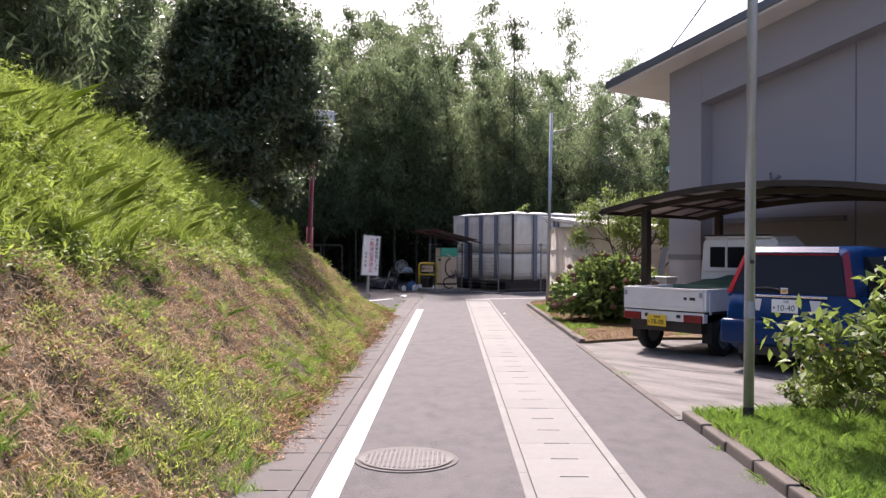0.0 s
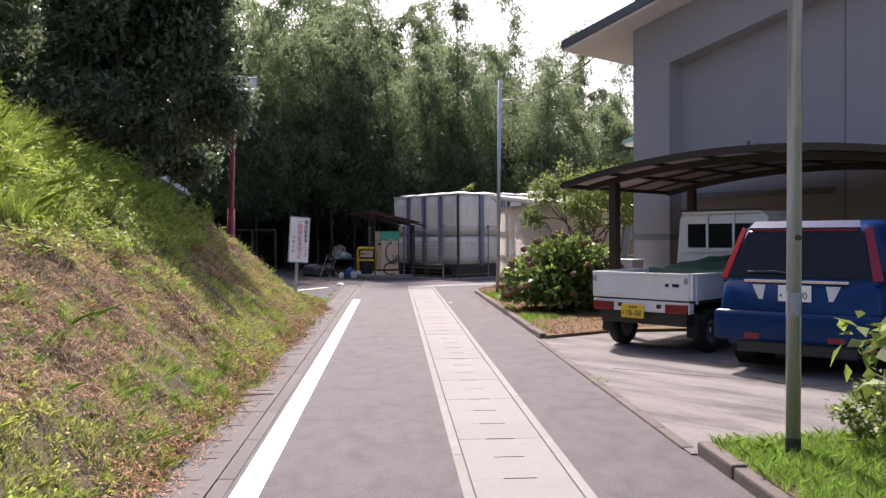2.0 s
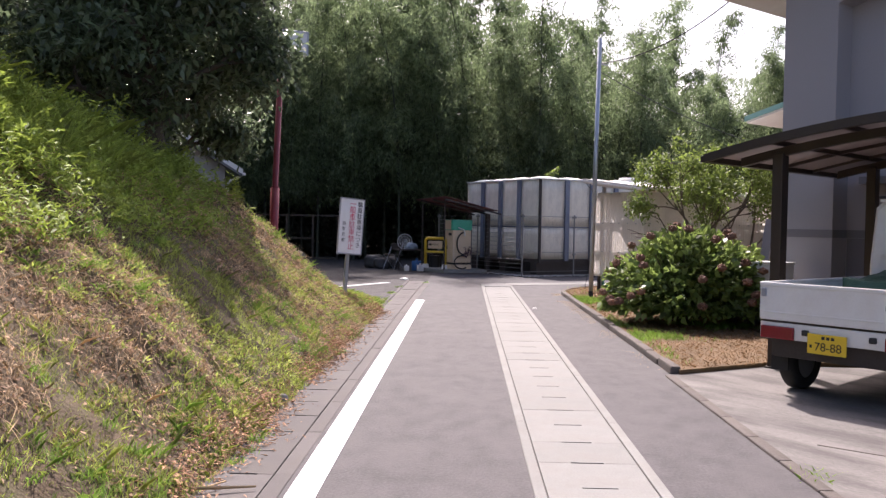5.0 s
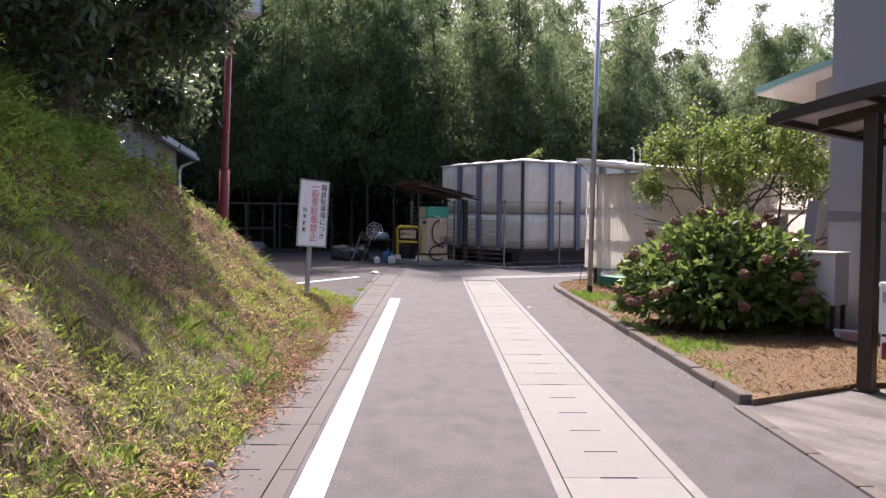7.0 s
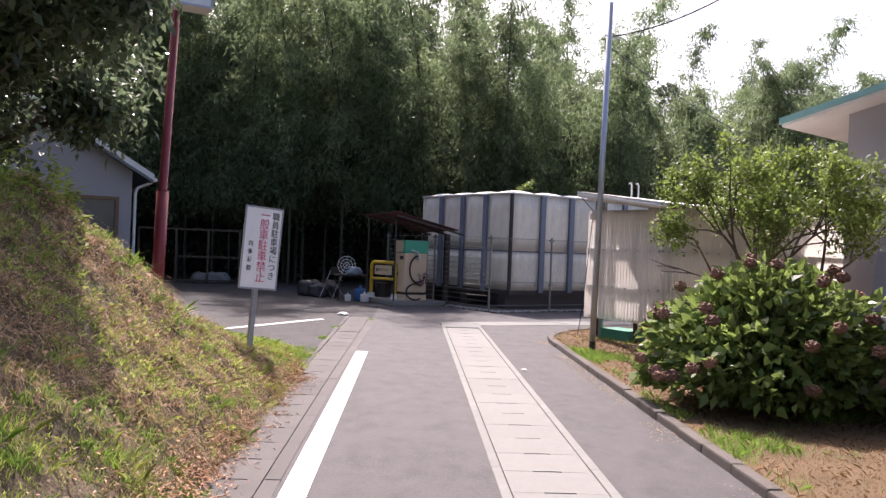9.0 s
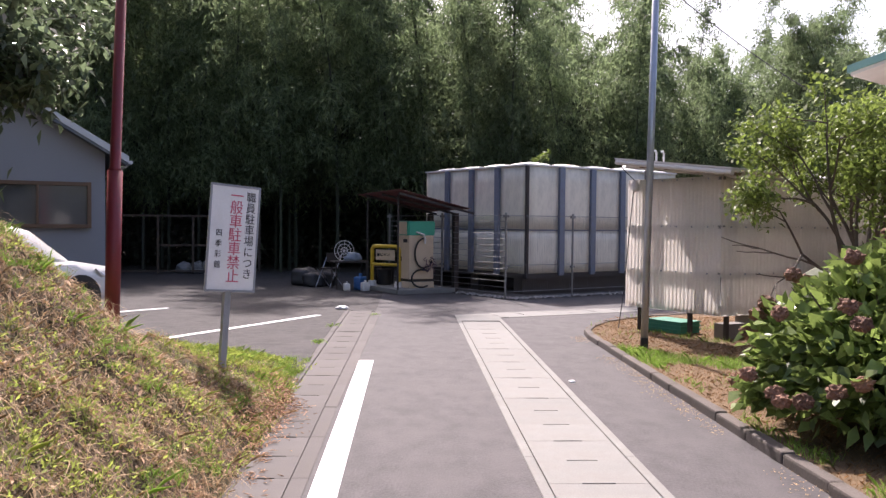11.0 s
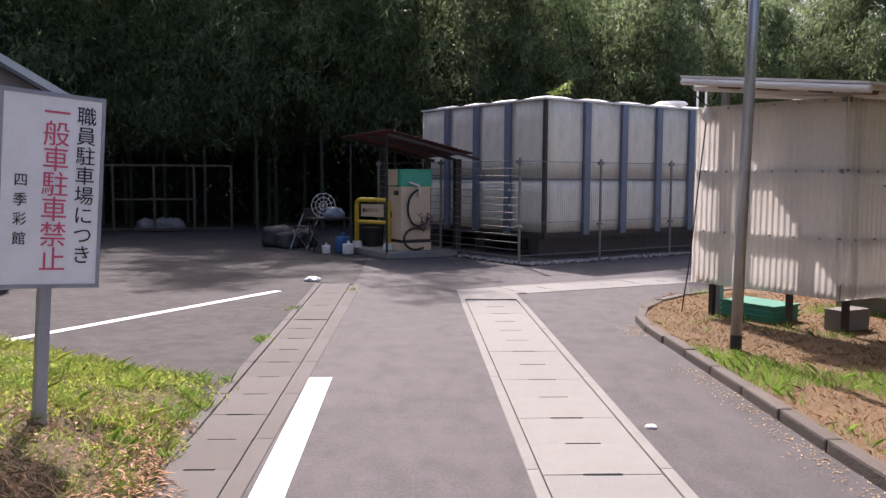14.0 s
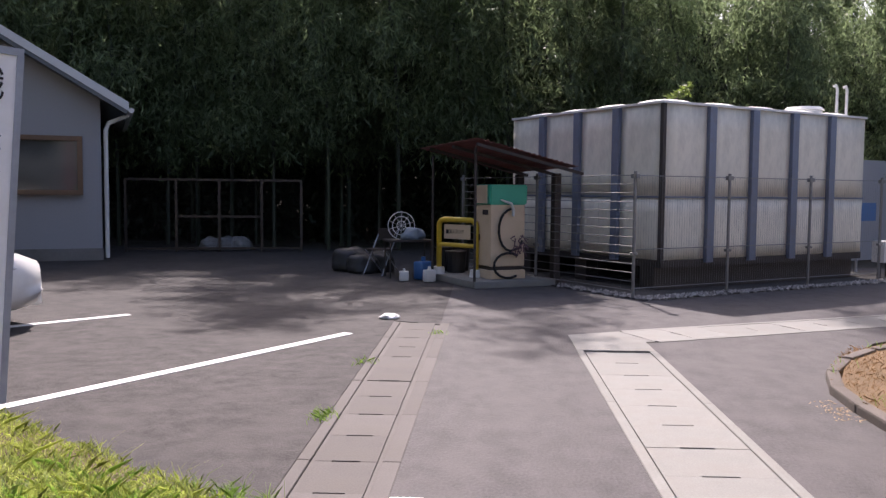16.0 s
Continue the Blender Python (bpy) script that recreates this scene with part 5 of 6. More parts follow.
tet = np.array(((1, 0, -0.4), (-0.5, 0.9, -0.4), (-0.5, -0.9, -0.4), (0.1, 0.0, 0.7)))
s = (0.015 + 0.03 * rnd(n))[:, None, None]
ang = rnd(n) * 6.28
rot = np.stack((np.stack((np.cos(ang), -np.sin(ang), 0 * ang), 1), np.stack((np.sin(ang), np.cos(ang), 0 * ang), 1), np.stack((0 * ang, 0 * ang, 0 * ang + 1), 1)), 1)
v = q[:, None, :] + np.einsum("nij,kj->nki", rot, tet) * s
f = (np.arange(n)[:, None, None] * 4 + np.array(((0, 1, 3), (1, 2, 3), (2, 0, 3), (0, 2, 1)))[None]).reshape(-1, 3)
peb = tagged(quick_mesh("pebbles", v.reshape(-1, 3), f, PEBBLE), "grey pebbles along the tank fence", "pebbles", kind="stuff")
peb.matrix_world = TANK

FENCE = TANK @ pose(-1.0, -0.5, 0)
fence = thing("mesh_fence", "thin galvanised wire mesh fence round the tank", "fence", FENCE)


def fence_run(length, posts, m, ladder):
    for k in range(posts):
        x = length * k / (posts - 1)
        bm = bmesh.new()
        tube(bm, [(x, 0, 0), (x, 0, 1.8)], 0.024, 10)
        box(bm, x - 0.06, x + 0.06, -0.03, 0.03, 1.7, 1.76, 0.005)
        box(bm, x - 0.05, x + 0.05, -0.03, 0.03, 0.62, 0.66, 0.005)
        o = part("post", bm, WIRE, fence)
        o.matrix_local = m
    for z in ((0.15, 0.7, 1.74) if not ladder else [0.12 + 0.125 * k for k in range(14)]):
        bm = bmesh.new()
        tube(bm, [(0, 0, z), (length, 0, z)], 0.006, 5)
        o = part("rail", bm, WIRE, fence)
        o.matrix_local = m
    bm = bmesh.new()
    n = int(length / (0.05 if not ladder else 0.5))
    for k in range(n):
        x = length * (k + 0.5) / n
        tube(bm, [(x, 0, 0.12), (x, 0, 1.76)], 0.0014, 3, False)
    o = part("wire_mesh", bm, WIRE, fence)
    o["kind"] = "stuff"
    o.matrix_local = m


fence_run(5.7, 4, Matrix(), False)
fence_run(4.6, 3, pose(0, 0, 0, 0, 0, 90), True)

# ---- the fuel pump under its little roof ----
PUMP = pose(-0.66, 31.12, 0, 0, 0, 27)
bm = bmesh.new()
box(bm, 0.0, 1.45, 0.0, 2.0, 0, 0.11, 0.015)
slab_ob = structure("pump_island", bm, LID, "low concrete island under the fuel pump")
slab_ob.matrix_world = PUMP
pump = thing("fuel_pump", "old cream and green fuel pump with a black hose", "fuel pump", PUMP @ pose(0.72, 0.55, 0.11))
bm = bmesh.new()
box(bm, -0.32, 0.32, -0.28, 0.28, 0, 0.14, 0.01)
part("base", bm, PUMP_CREAM, pump)
bm = bmesh.new()
box(bm, -0.28, 0.28, -0.24, 0.24, 0.14, 0.2)
part("shadow_gap", bm, DARK_STEEL, pump)
bm = bmesh.new()
box(bm, -0.31, 0.31, -0.27, 0.27, 0.2, 1.2, 0.02)
part("cabinet", bm, PUMP_CREAM, pump, "cream steel cabinet")
bm = bmesh.new()
loft(bm, [[(-0.33, -0.29, 1.18), (0.33, -0.29, 1.18), (0.33, 0.29, 1.18), (-0.33, 0.29, 1.18)], [(-0.34, -0.3, 1.5), (0.34, -0.3, 1.5), (0.34, 0.3, 1.5), (-0.34, 0.3, 1.5)]])
bmesh.ops.bevel(bm, geom=bm.edges[:], offset=0.02, segments=2, affect="EDGES")
part("head", bm, PUMP_GREEN, pump, "green display head")
bm = bmesh.new()
box(bm, -0.35, -0.335, -0.2, 0.22, 1.2, 1.49, 0.005)
part("side_panel", bm, PUMP_CREAM, pump)
bm = bmesh.new()
box(bm, -0.322, -0.31, -0.18, 0.0, 1.02, 1.1, 0.004)
box(bm, -0.322, -0.31, 0.1, 0.13, 0.6, 0.7, 0.004)
part("lock_plate", bm, DARK_STEEL, pump)
bm = bmesh.new()
pts = [(0.05, -0.3, 1.12)] + [(0.03 - 0.22 * math.sin(a), -0.32, 0.78 + 0.33 * math.cos(a)) for a in (0.3 + 0.35 * k for k in range(9))] + [(0.18, -0.34, 0.5), (0.22, -0.34, 0.62)]
tube(bm, pts, 0.02, 8)
part("hose", bm, RUBBER, pump, "black looped hose", smooth=True)
bm = bmesh.new()
pts = [(-0.02 + 0.26 * math.cos(a), -0.34, 0.22 + 0.2 * math.sin(a)) for a in (0.9 + 0.4 * k for k in range(12))]
tube(bm, pts, 0.02, 8)
part("hose", bm, RUBBER, pump, smooth=True)
bm = bmesh.new()
tube(bm, [(-0.16, -0.32, 1.26), (0.02, -0.34, 1.2), (0.06, -0.33, 1.1), (0.06, -0.33, 1.0)], [0.014, 0.022, 0.026, 0.02], 8)
part("nozzle", bm, PVC, pump, "pale hose nozzle")
bm = bmesh.new()
random.seed(9)
for k in range(26):
    a = random.uniform(0, 6.28)
    z = random.uniform(0.42, 0.72)
    p0 = Vector((0.17 + 0.09 * math.cos(a), -0.35, z))
    tube(bm, [p0, p0 + Vector((random.uniform(-0.1, 0.1), random.uniform(-0.04, 0), random.uniform(-0.14, 0.02)))], 0.009, 4)
part("chain_bundle", bm, mat("dull_purple_cord", (0.13, 0.07, 0.09), 0.7, vary=0.2, scale=10, bump=0.1), pump)

roof = thing("pump_shelter", "small shelter of thin posts with a rusty sheet roof", "shelter", PUMP @ pose(0.02, 0, 0))
for x, y, z in ((0.0, 0.05, 2.18), (-0.12, 1.4, 2.08)):
    bm = bmesh.new()
    tube(bm, [(x, y, 0.0), (x, y, z)], 0.022, 8)
    part("post", bm, DARK_STEEL, roof)
for x, y in ((1.5, 0.15), (1.5, 1.35)):
    bm = bmesh.new()
    box(bm, x - 0.06, x + 0.06, y - 0.06, y + 0.06, 0, 1.8, 0.008)
    part("beam_post", bm, DARK_STEEL, roof, "dark square post")
bm = bmesh.new()
n = 40
for k in range(n):
    x0, x1 = -0.15 + 1.78 * k / n, -0.15 + 1.78 * (k + 1) / n
    h = lambda x: 2.26 - 0.22 * x + 0.012 * math.sin(x * 2 * math.pi / 0.1)
    c = [(x0, -0.3, h(x0)), (x1, -0.3, h(x1)), (x1, 1.9, h(x1) - 0.06), (x0, 1.9, h(x0) - 0.06)]
    bm.faces.new([bm.verts.new(v) for v in c])
bmesh.ops.remove_doubles(bm, verts=bm.verts[:], dist=0.0005)
bmesh.ops.solidify(bm, geom=bm.faces[:], thickness=0.006)
part("roof_sheet", bm, RUST, roof, "rusty corrugated roof sheet")
for y in (-0.25, 0.6, 1.5):
    bm = bmesh.new()
    quad_plate(bm, [(-0.12, y, 2.18), (1.75, y, 1.77), (1.75, y + 0.06, 1.77), (-0.12, y + 0.06, 2.18)], 0.045)
    part("rafter", bm, DARK_STEEL, roof)

guard = thing("guard_rail", "yellow bent-pipe guard rail with a black-lettered plate", "guard rail", pose(-1.28, 32.45, 0.11, 0, 0, -40))
bm = bmesh.new()
W2 = 0.82
pts = [(0, 0, 0)] + [(0.1 - 0.1 * math.cos(a), 0, 0.82 + 0.1 * math.sin(a)) for a in (0, 0.5, 1.0, 1.57)] + [(W2 - 0.1 + 0.1 * math.sin(a), 0, 0.82 + 0.1 * math.cos(a)) for a in (0, 0.5, 1.0, 1.57)] + [(W2, 0, 0)]
tube(bm, pts, 0.045, 12)
part("hoop", bm, YELLOW, guard, smooth=True)
bm = bmesh.new()
tube(bm, [(0, 0, 0.5), (W2, 0, 0.5)], 0.036, 10)
part("crossbar", bm, YELLOW, guard)
bm = bmesh.new()
box(bm, 0.12, W2 - 0.12, -0.012, 0.0, 0.6, 0.84, 0.004)
plate = part("plate", bm, PUMP_CREAM, guard, "cream plate with small dark characters")
bm = bmesh.new()
box(bm, 0.168, 0.225, -0.0145, -0.012, 0.685, 0.755)
part("lettering", bm, INK, plate)
for k, ch in enumerate("油スタンド"):
    lettering(ch, 0.085, INK, plate, pose(0.266 + k * 0.067, -0.0132, 0.72, 90), 0.85)
for x in (0.0, W2):
    bm = bmesh.new()
    tube(bm, [(x, 0, 0), (x, 0, 0.12)], [0.11, 0.09], 14)
    part("footing", bm, PVC, guard, "white concrete footing")

# clutter beside the pump
chair = thing("folding_chair", "old metal folding chair among clutter by the pump", "chair", pose(-2.35, 33.3, 0, 0, 0, -35))
for x in (-0.22, 0.22):
    bm = bmesh.new()
    tube(bm, [(x, -0.25, 0), (x, 0.2, 0.8)], 0.012, 6)
    tube(bm, [(x, 0.25, 0), (x, -0.2, 0.45)], 0.012, 6)
    part("leg", bm, STEEL, chair)
bm = bmesh.new()
box(bm, -0.22, 0.22, -0.2, 0.2, 0.44, 0.47, 0.01)
part("seat", bm, DARK_STEEL, chair)
bm = bmesh.new()
box(bm, -0.22, 0.22, 0.14, 0.18, 0.6, 0.82, 0.01)
part("backrest", bm, DARK_STEEL, chair)
bench = thing("low_table", "low metal table holding odds and ends", "table", pose(-1.85, 32.9, 0, 0, 0, 20))
bm = bmesh.new()
box(bm, -0.4, 0.4, -0.25, 0.25, 0.62, 0.66, 0.008)
part("tabletop", bm, DARK_STEEL, bench)
for x in (-0.36, 0.36):
    for y in (-0.2, 0.2):
        bm = bmesh.new()
        tube(bm, [(x, y, 0), (x, y, 0.62)], 0.014, 6)
        part("leg", bm, DARK_STEEL, bench)
fan = thing("wire_fan", "white round wire frame leaning on the table", "fan", pose(-2.05, 32.9, 0.66, 0, 20, 20))
bm = bmesh.new()
for r in (0.24, 0.16, 0.08):
    tube(bm, [(r * math.cos(a), 0, 0.25 + r * math.sin(a)) for a in (2 * math.pi * k / 20 for k in range(21))], 0.008, 5)
for k in range(10):
    a = 2 * math.pi * k / 10
    tube(bm, [(0, 0, 0.25), (0.24 * math.cos(a), 0, 0.25 + 0.24 * math.sin(a))], 0.005, 4)
part("cage", bm, PVC, fan)
bag = thing("plastic_bag", "pale blue-white plastic bag on the table", "bag", pose(-1.75, 32.8, 0.66))


def lumpy(bm, r, squash, seed):
    made = bmesh.ops.create_icosphere(bm, subdivisions=3, radius=r)["verts"]
    for v in made:
        v.co *= 1 + 0.35 * noise.noise(v.co * 3 / r * 0.5 + Vector((seed, 0, 0)))
        v.co.z = max(-r * 0.5, v.co.z) * squash
        v.co.z += r * 0.5 * squash


bm = bmesh.new()
lumpy(bm, 0.19, 0.8, 2)
part("bag", bm, mat("pale_film", (0.2, 0.25, 0.31), 0.4, vary=0.2, scale=6, bump=0.3), bag, smooth=True)


def jug(x, y, s, material, label):
    j = thing("jug", label, "jug", pose(x, y, 0, 0, 0, random.uniform(0, 90)))
    bm = bmesh.new()
    box(bm, -0.11 * s, 0.11 * s, -0.08 * s, 0.08 * s, 0, 0.24 * s, 0.03 * s)
    part("bottle", bm, material, j, smooth=True)
    bm = bmesh.new()
    tube(bm, [(0, 0, 0.23 * s), (0, 0, 0.3 * s)], [0.035 * s, 0.03 * s], 10)
    part("cap", bm, material, j)


jug(-1.42, 32.1, 0.85, PVC, "white plastic jug on the ground")
jug(-1.85, 32.2, 0.7, PVC, "small white plastic jug")
jug(-1.55, 32.5, 1.3, BLUE_PLASTIC, "blue plastic jug behind the rail")
for x, y, h in ((-1.25, 33.0, 0.5), (-0.95, 33.1, 0.52), (-1.0, 32.75, 0.45)):
    c = thing("bin", "dark grey round bin behind the rail", "bin", pose(x, y, 0), group="bins by the pump")
    bm = bmesh.new()
    tube(bm, [(0, 0, 0), (0, 0, h)], [0.15, 0.18], 16)
    part("tub", bm, BLACK_TRIM, c)
    bm = bmesh.new()
    tube(bm, [(0, 0, h), (0, 0, h + 0.03)], [0.19, 0.185], 16)
    part("lid", bm, DARK_STEEL, c)
for x, y, r in ((-2.75, 33.6, 0.28), (-3.05, 34.0, 0.34), (-2.5, 33.9, 0.3)):
    c = thing("dark_bundle", "dark bundle of rags and stems on the ground", "bundle", pose(x, y, 0))
    bm = bmesh.new()
    lumpy(bm, r, 0.9, x)
    part("cloth", bm, BLACK_TRIM, c, smooth=True)

# ---- the screened plant yard ----
YARD = pose(2.72, 24.77, 0.0, 0, 0, -58.5)


def corrugated(name, length, z0, z1, pitch=0.065):
    bm = bmesh.new()
    n = int(length / pitch) * 4
    low, top = [], []
    for k in range(n + 1):
        x = length * k / n
        y = 0.0065 * math.sin(2 * math.pi * x / pitch)
        low.append(bm.verts.new((x, y, z0)))
        top.append(bm.verts.new((x, y, z1)))
    for k in range(n):
        bm.faces.new((low[k], low[k + 1], top[k + 1], top[k]))
    for f in bm.faces:
        f.smooth = True
    ob = link_mesh(name, bm, CORR)
    return ob


def screen(m, length, label, steps=3):
    s = thing("corrugated_screen", label, "screen", m)
    edges = [0.42, 0.93, 1.54, 2.2]
    for k in range(steps):
        o = corrugated("corrugated_sheet", length, edges[k] - 0.03, edges[k + 1])
        o.parent = s
        o.location = (0, 0.012 * k, 0)
    for z in (0.5, 0.93, 1.54, 2.17):
        bm = bmesh.new()
        box(bm, 0, length, 0.03, 0.07, z - 0.02, z + 0.02)
        part("rail", bm, WIRE, s)
    bm = bmesh.new()
    x = 0.15
    while x < length:
        for z in (0.93, 1.54, 2.17):
            tube(bm, [(x, -0.016, z), (x, -0.006, z)], 0.012, 6)
        x += 0.26
    part("bolts", bm, STEEL, s)["kind"] = "stuff"
    x = 0.2
    while x < length + 0.1:
        bm = bmesh.new()
        box(bm, x - 0.025, x + 0.025, 0.07, 0.12, 0, 2.2)
        part("post", bm, DARK_STEEL, s)
        x += max(0.9, (length - 0.4) / 3)
    return s


screen(YARD, 1.66, "white translucent corrugated screen with slanting sunlight")
B2 = YARD @ pose(1.67, 0, 0, 0, 0, 83.5)
screen(B2, 4.6, "stained white corrugated screen behind the garden tree")
yroof = thing("yard_roof", "pale sheet lean-to roof on round poles over the plant yard", "roof", YARD)
for k, y in enumerate((0.1, 0.95, 1.8)):
    bm = bmesh.new()
    tube(bm, [(-0.1, y, 2.42 - 0.03 * y), (2.0 + 0.5 * k, y, 2.18 - 0.03 * y)], 0.035, 10)
    part("roof_pole", bm, SOFFIT, yroof, "pale round roof pole")
bm = bmesh.new()
tube(bm, [(0.02, -0.24, 2.45), (2.0, -0.24, 2.215)], 0.036, 12)
part("eave_pole", bm, SOFFIT, yroof, "pale round eave pole")
for x in (0.42, 0.86, 1.4, 1.82):
    bm = bmesh.new()
    box(bm, x, x + 0.07, -0.2, 0.14, 2.4 - 0.114 * x, 2.435 - 0.114 * x, 0.006)
    part("rafter_end", bm, BROWN_FRAME, yroof, "weathered brown rafter end")
bm = bmesh.new()
quad_plate(bm, [(0.0, -0.26, 2.49), (2.0, -0.26, 2.255), (2.8, 3.4, 2.13), (0.0, 3.4, 2.4)], 0.022)
part("roof_sheet", bm, SOFFIT, yroof, "pale weathered roof sheet")
bm = bmesh.new()
box(bm, 0.2, 0.26, 0.14, 0.2, 0.0, 2.38)
part("roof_post", bm, STEEL, yroof)
lampb = thing("bare_lamp_cord", "black cord with a small pale lamp hanging from the roof", "lamp", YARD)
bm = bmesh.new()
tube(bm, [(0.02, -0.24, 2.47), (0.05, -0.1, 2.33), (0.19, -0.06, 2.2), (0.16, -0.04, 2.0), (0.06, -0.03, 1.2), (0.0, -0.03, 0.62), (-0.03, -0.1, 0.07)], 0.007, 5)
part("cord", bm, BLACK_TRIM, lampb)
bm = bmesh.new()
tube(bm, [(0.2, -0.06, 2.19), (0.2, -0.06, 2.13), (0.2, -0.06, 2.06), (0.2, -0.06, 2.03)], [0.03, 0.055, 0.05, 0.02], 12)
part("lamp", bm, SOFFIT, lampb, "small pale lamp housing")
unit = thing("outdoor_unit", "pale machine cabinet behind the corrugated screen", "machine", YARD @ pose(1.3, 1.4, 0.0, 0, 0, 70))
bm = bmesh.new()
box(bm, 0, 2.2, 0, 0.9, 0.25, 1.5, 0.03)
part("cabinet", bm, PVC, unit)
for x in (0.1, 2.0):
    bm = bmesh.new()
    box(bm, x, x + 0.2, 0.05, 0.85, 0, 0.25)
    part("foot", bm, BLOCK, unit)
for k in range(4):
    b = thing("concrete_block", "stained concrete block under the screen", "block", B2 @ pose(0.25 + k * 0.95, 0.16, 0.06), group="blocks under the screen")
    bm = bmesh.new()
    box(bm, 0, 0.38, 0, 0.2, 0, 0.2, 0.01)
    part("block", bm, BLOCK, b)
net = thing("green_crate", "low green netted crate on the ground", "crate", YARD @ pose(0.3, 0.22, 0.06))
bm = bmesh.new()
box(bm, 0, 0.62, -0.1, 0.3, 0, 0.16, 0.02)
part("body", bm, NET_GREEN, net)
for z in (0.06, 0.11, 0.165):
    bm = bmesh.new()
    box(bm, -0.012, 0.632, -0.112, 0.312, z - 0.012, z + 0.006, 0.004)
    part("rim", bm, NET_GREEN, net)

cab = thing("storage_cabinet", "pale raised outdoor cabinet by the hall's corner", "cabinet", pose(4.22, 18.36, 0.06, 0, 0, 39))
bm = bmesh.new()
box(bm, -0.4, -0.06, -0.6, 0.15, 0.34, 0.92, 0.015)
part("body", bm, PVC, cab)
bm = bmesh.new()
box(bm, -0.42, -0.05, -0.62, 0.17, 0.92, 0.95, 0.008)
part("top", bm, PVC, cab)
for x, y in ((-0.38, -0.58), (-0.38, 0.09), (-0.12, -0.58), (-0.12, 0.09)):
    bm = bmesh.new()
    box(bm, x, x + 0.04, y, y + 0.04, 0, 0.34)
    part("leg", bm, DARK_STEEL, cab)
ladder = thing("leaning_board", "grey board leaning against the hall's corner", "board", pose(4.25, 18.5, 0.06, 0, 14, 39))
bm = bmesh.new()
box(bm, -0.02, 0.02, -0.05, 0.1, 0, 1.6, 0.004)
part("board", bm, STUCCO_DARK, ladder)
for x, y, mt, lb, nm in ((4.3, 17.2, PINK_PLASTIC, "pink plastic flower trough on the bed", "flower_trough"), (4.35, 17.45, PVC, "white plastic plant pot by the cabinet", "plant_pot")):
    o = thing(nm, lb, "pot", pose(x, y, 0.07, 0, 0, -40) @ Matrix.Scale(0.55, 4))
    bm = bmesh.new()
    loft(bm, [[(-0.2, -0.08, 0), (0.2, -0.08, 0), (0.2, 0.08, 0), (-0.2, 0.08, 0)], [(-0.24, -0.1, 0.14), (0.24, -0.1, 0.14), (0.24, 0.1, 0.14), (-0.24, 0.1, 0.14)]])
    part("trough", bm, mt, o)
    bm = bmesh.new()
    for a, b2, c, d in ((-0.25, 0.25, -0.11, -0.09), (-0.25, 0.25, 0.09, 0.11), (-0.25, -0.23, -0.09, 0.09), (0.23, 0.25, -0.09, 0.09)):
        box(bm, a, b2, c, d, 0.13, 0.15)
    part("rim", bm, mt, o)

# ---- hut, cage and white car across the lot ----
HUT = pose(-8.5, 35.55, 0, 0, 0, 24.4)
hut = thing("hut", "small pale sided hut with a gabled roof", "hut", HUT)


def hut_roof(x):
    return 3.41 + 0.6 * min(-x, x + 7.0)


bm = bmesh.new()
prof = [(0, 0), (0, hut_roof(0)), (-3.5, hut_roof(-3.5)), (-7, hut_roof(-7)), (-7, 0)]
extrude_profile(bm, prof, 0, 6)
part("wall", bm, SIDING, hut)
for x0, x1 in ((0.55, -3.5), (-7.55, -3.5)):
    bm = bmesh.new()
    quad_plate(bm, [(x0, -0.45, hut_roof(x0) + 0.03), (x1, -0.45, hut_roof(x1) + 0.03), (x1, 6.4, hut_roof(x1) + 0.03), (x0, 6.4, hut_roof(x0) + 0.03)], 0.1)
    part("roof", bm, EAVE, hut)
    bm = bmesh.new()
    quad_plate(bm, [(x0, -0.47, hut_roof(x0) + 0.0), (x1, -0.47, hut_roof(x1) + 0.0), (x1, -0.47, hut_roof(x1) + 0.18), (x0, -0.47, hut_roof(x0) + 0.18)], 0.03)
    part("bargeboard", bm, ROOF_PALE, hut, "pale bargeboard")
bm = bmesh.new()
tube(bm, [(0.6, -0.4, hut_roof(0.55) + 0.02), (0.6, 6.4, hut_roof(0.55) + 0.02)], 0.055, 8)
part("gutter", bm, PVC, hut)
bm = bmesh.new()
tube(bm, [(0.55, 0.1, 3.04), (0.16, 0.05, 2.86), (0.1, 0.02, 2.7), (0.1, 0.02, 0.05)], 0.045, 8)
part("downpipe", bm, PVC, hut)
bm = bmesh.new()
for x0, x1, z0, z1 in ((-2.9, -0.35, 1.36, 1.46), (-2.9, -0.35, 2.46, 2.56), (-2.9, -2.8, 1.46, 2.46), (-0.45, -0.35, 1.46, 2.46), (-1.66, -1.6, 1.46, 2.46)):
    box(bm, x0, x1, -0.16, 0.02, z0, z1, 0.006)
win = part("window", bm, BROWN_FRAME, hut, "brown-framed sliding window")
for x0, x1 in ((-2.8, -1.66), (-1.6, -0.45)):
    bm = bmesh.new()
    box(bm, x0, x1, -0.056, -0.05, 1.46, 2.46)
    part("pane", bm, GLASS_GREY, win)
bm = bmesh.new()
box(bm, -7.02, 0.02, -0.03, 0.0, 0, 0.25)
part("plinth", bm, BLOCK, hut)
for x in [-0.45 - 0.455 * k for k in range(14)]:
    bm = bmesh.new()
    box(bm, x - 0.003, x + 0.003, -0.003, 0.0, 0.26, hut_roof(x) - 0.1)
    part("siding_joint", bm, SIDING, hut)

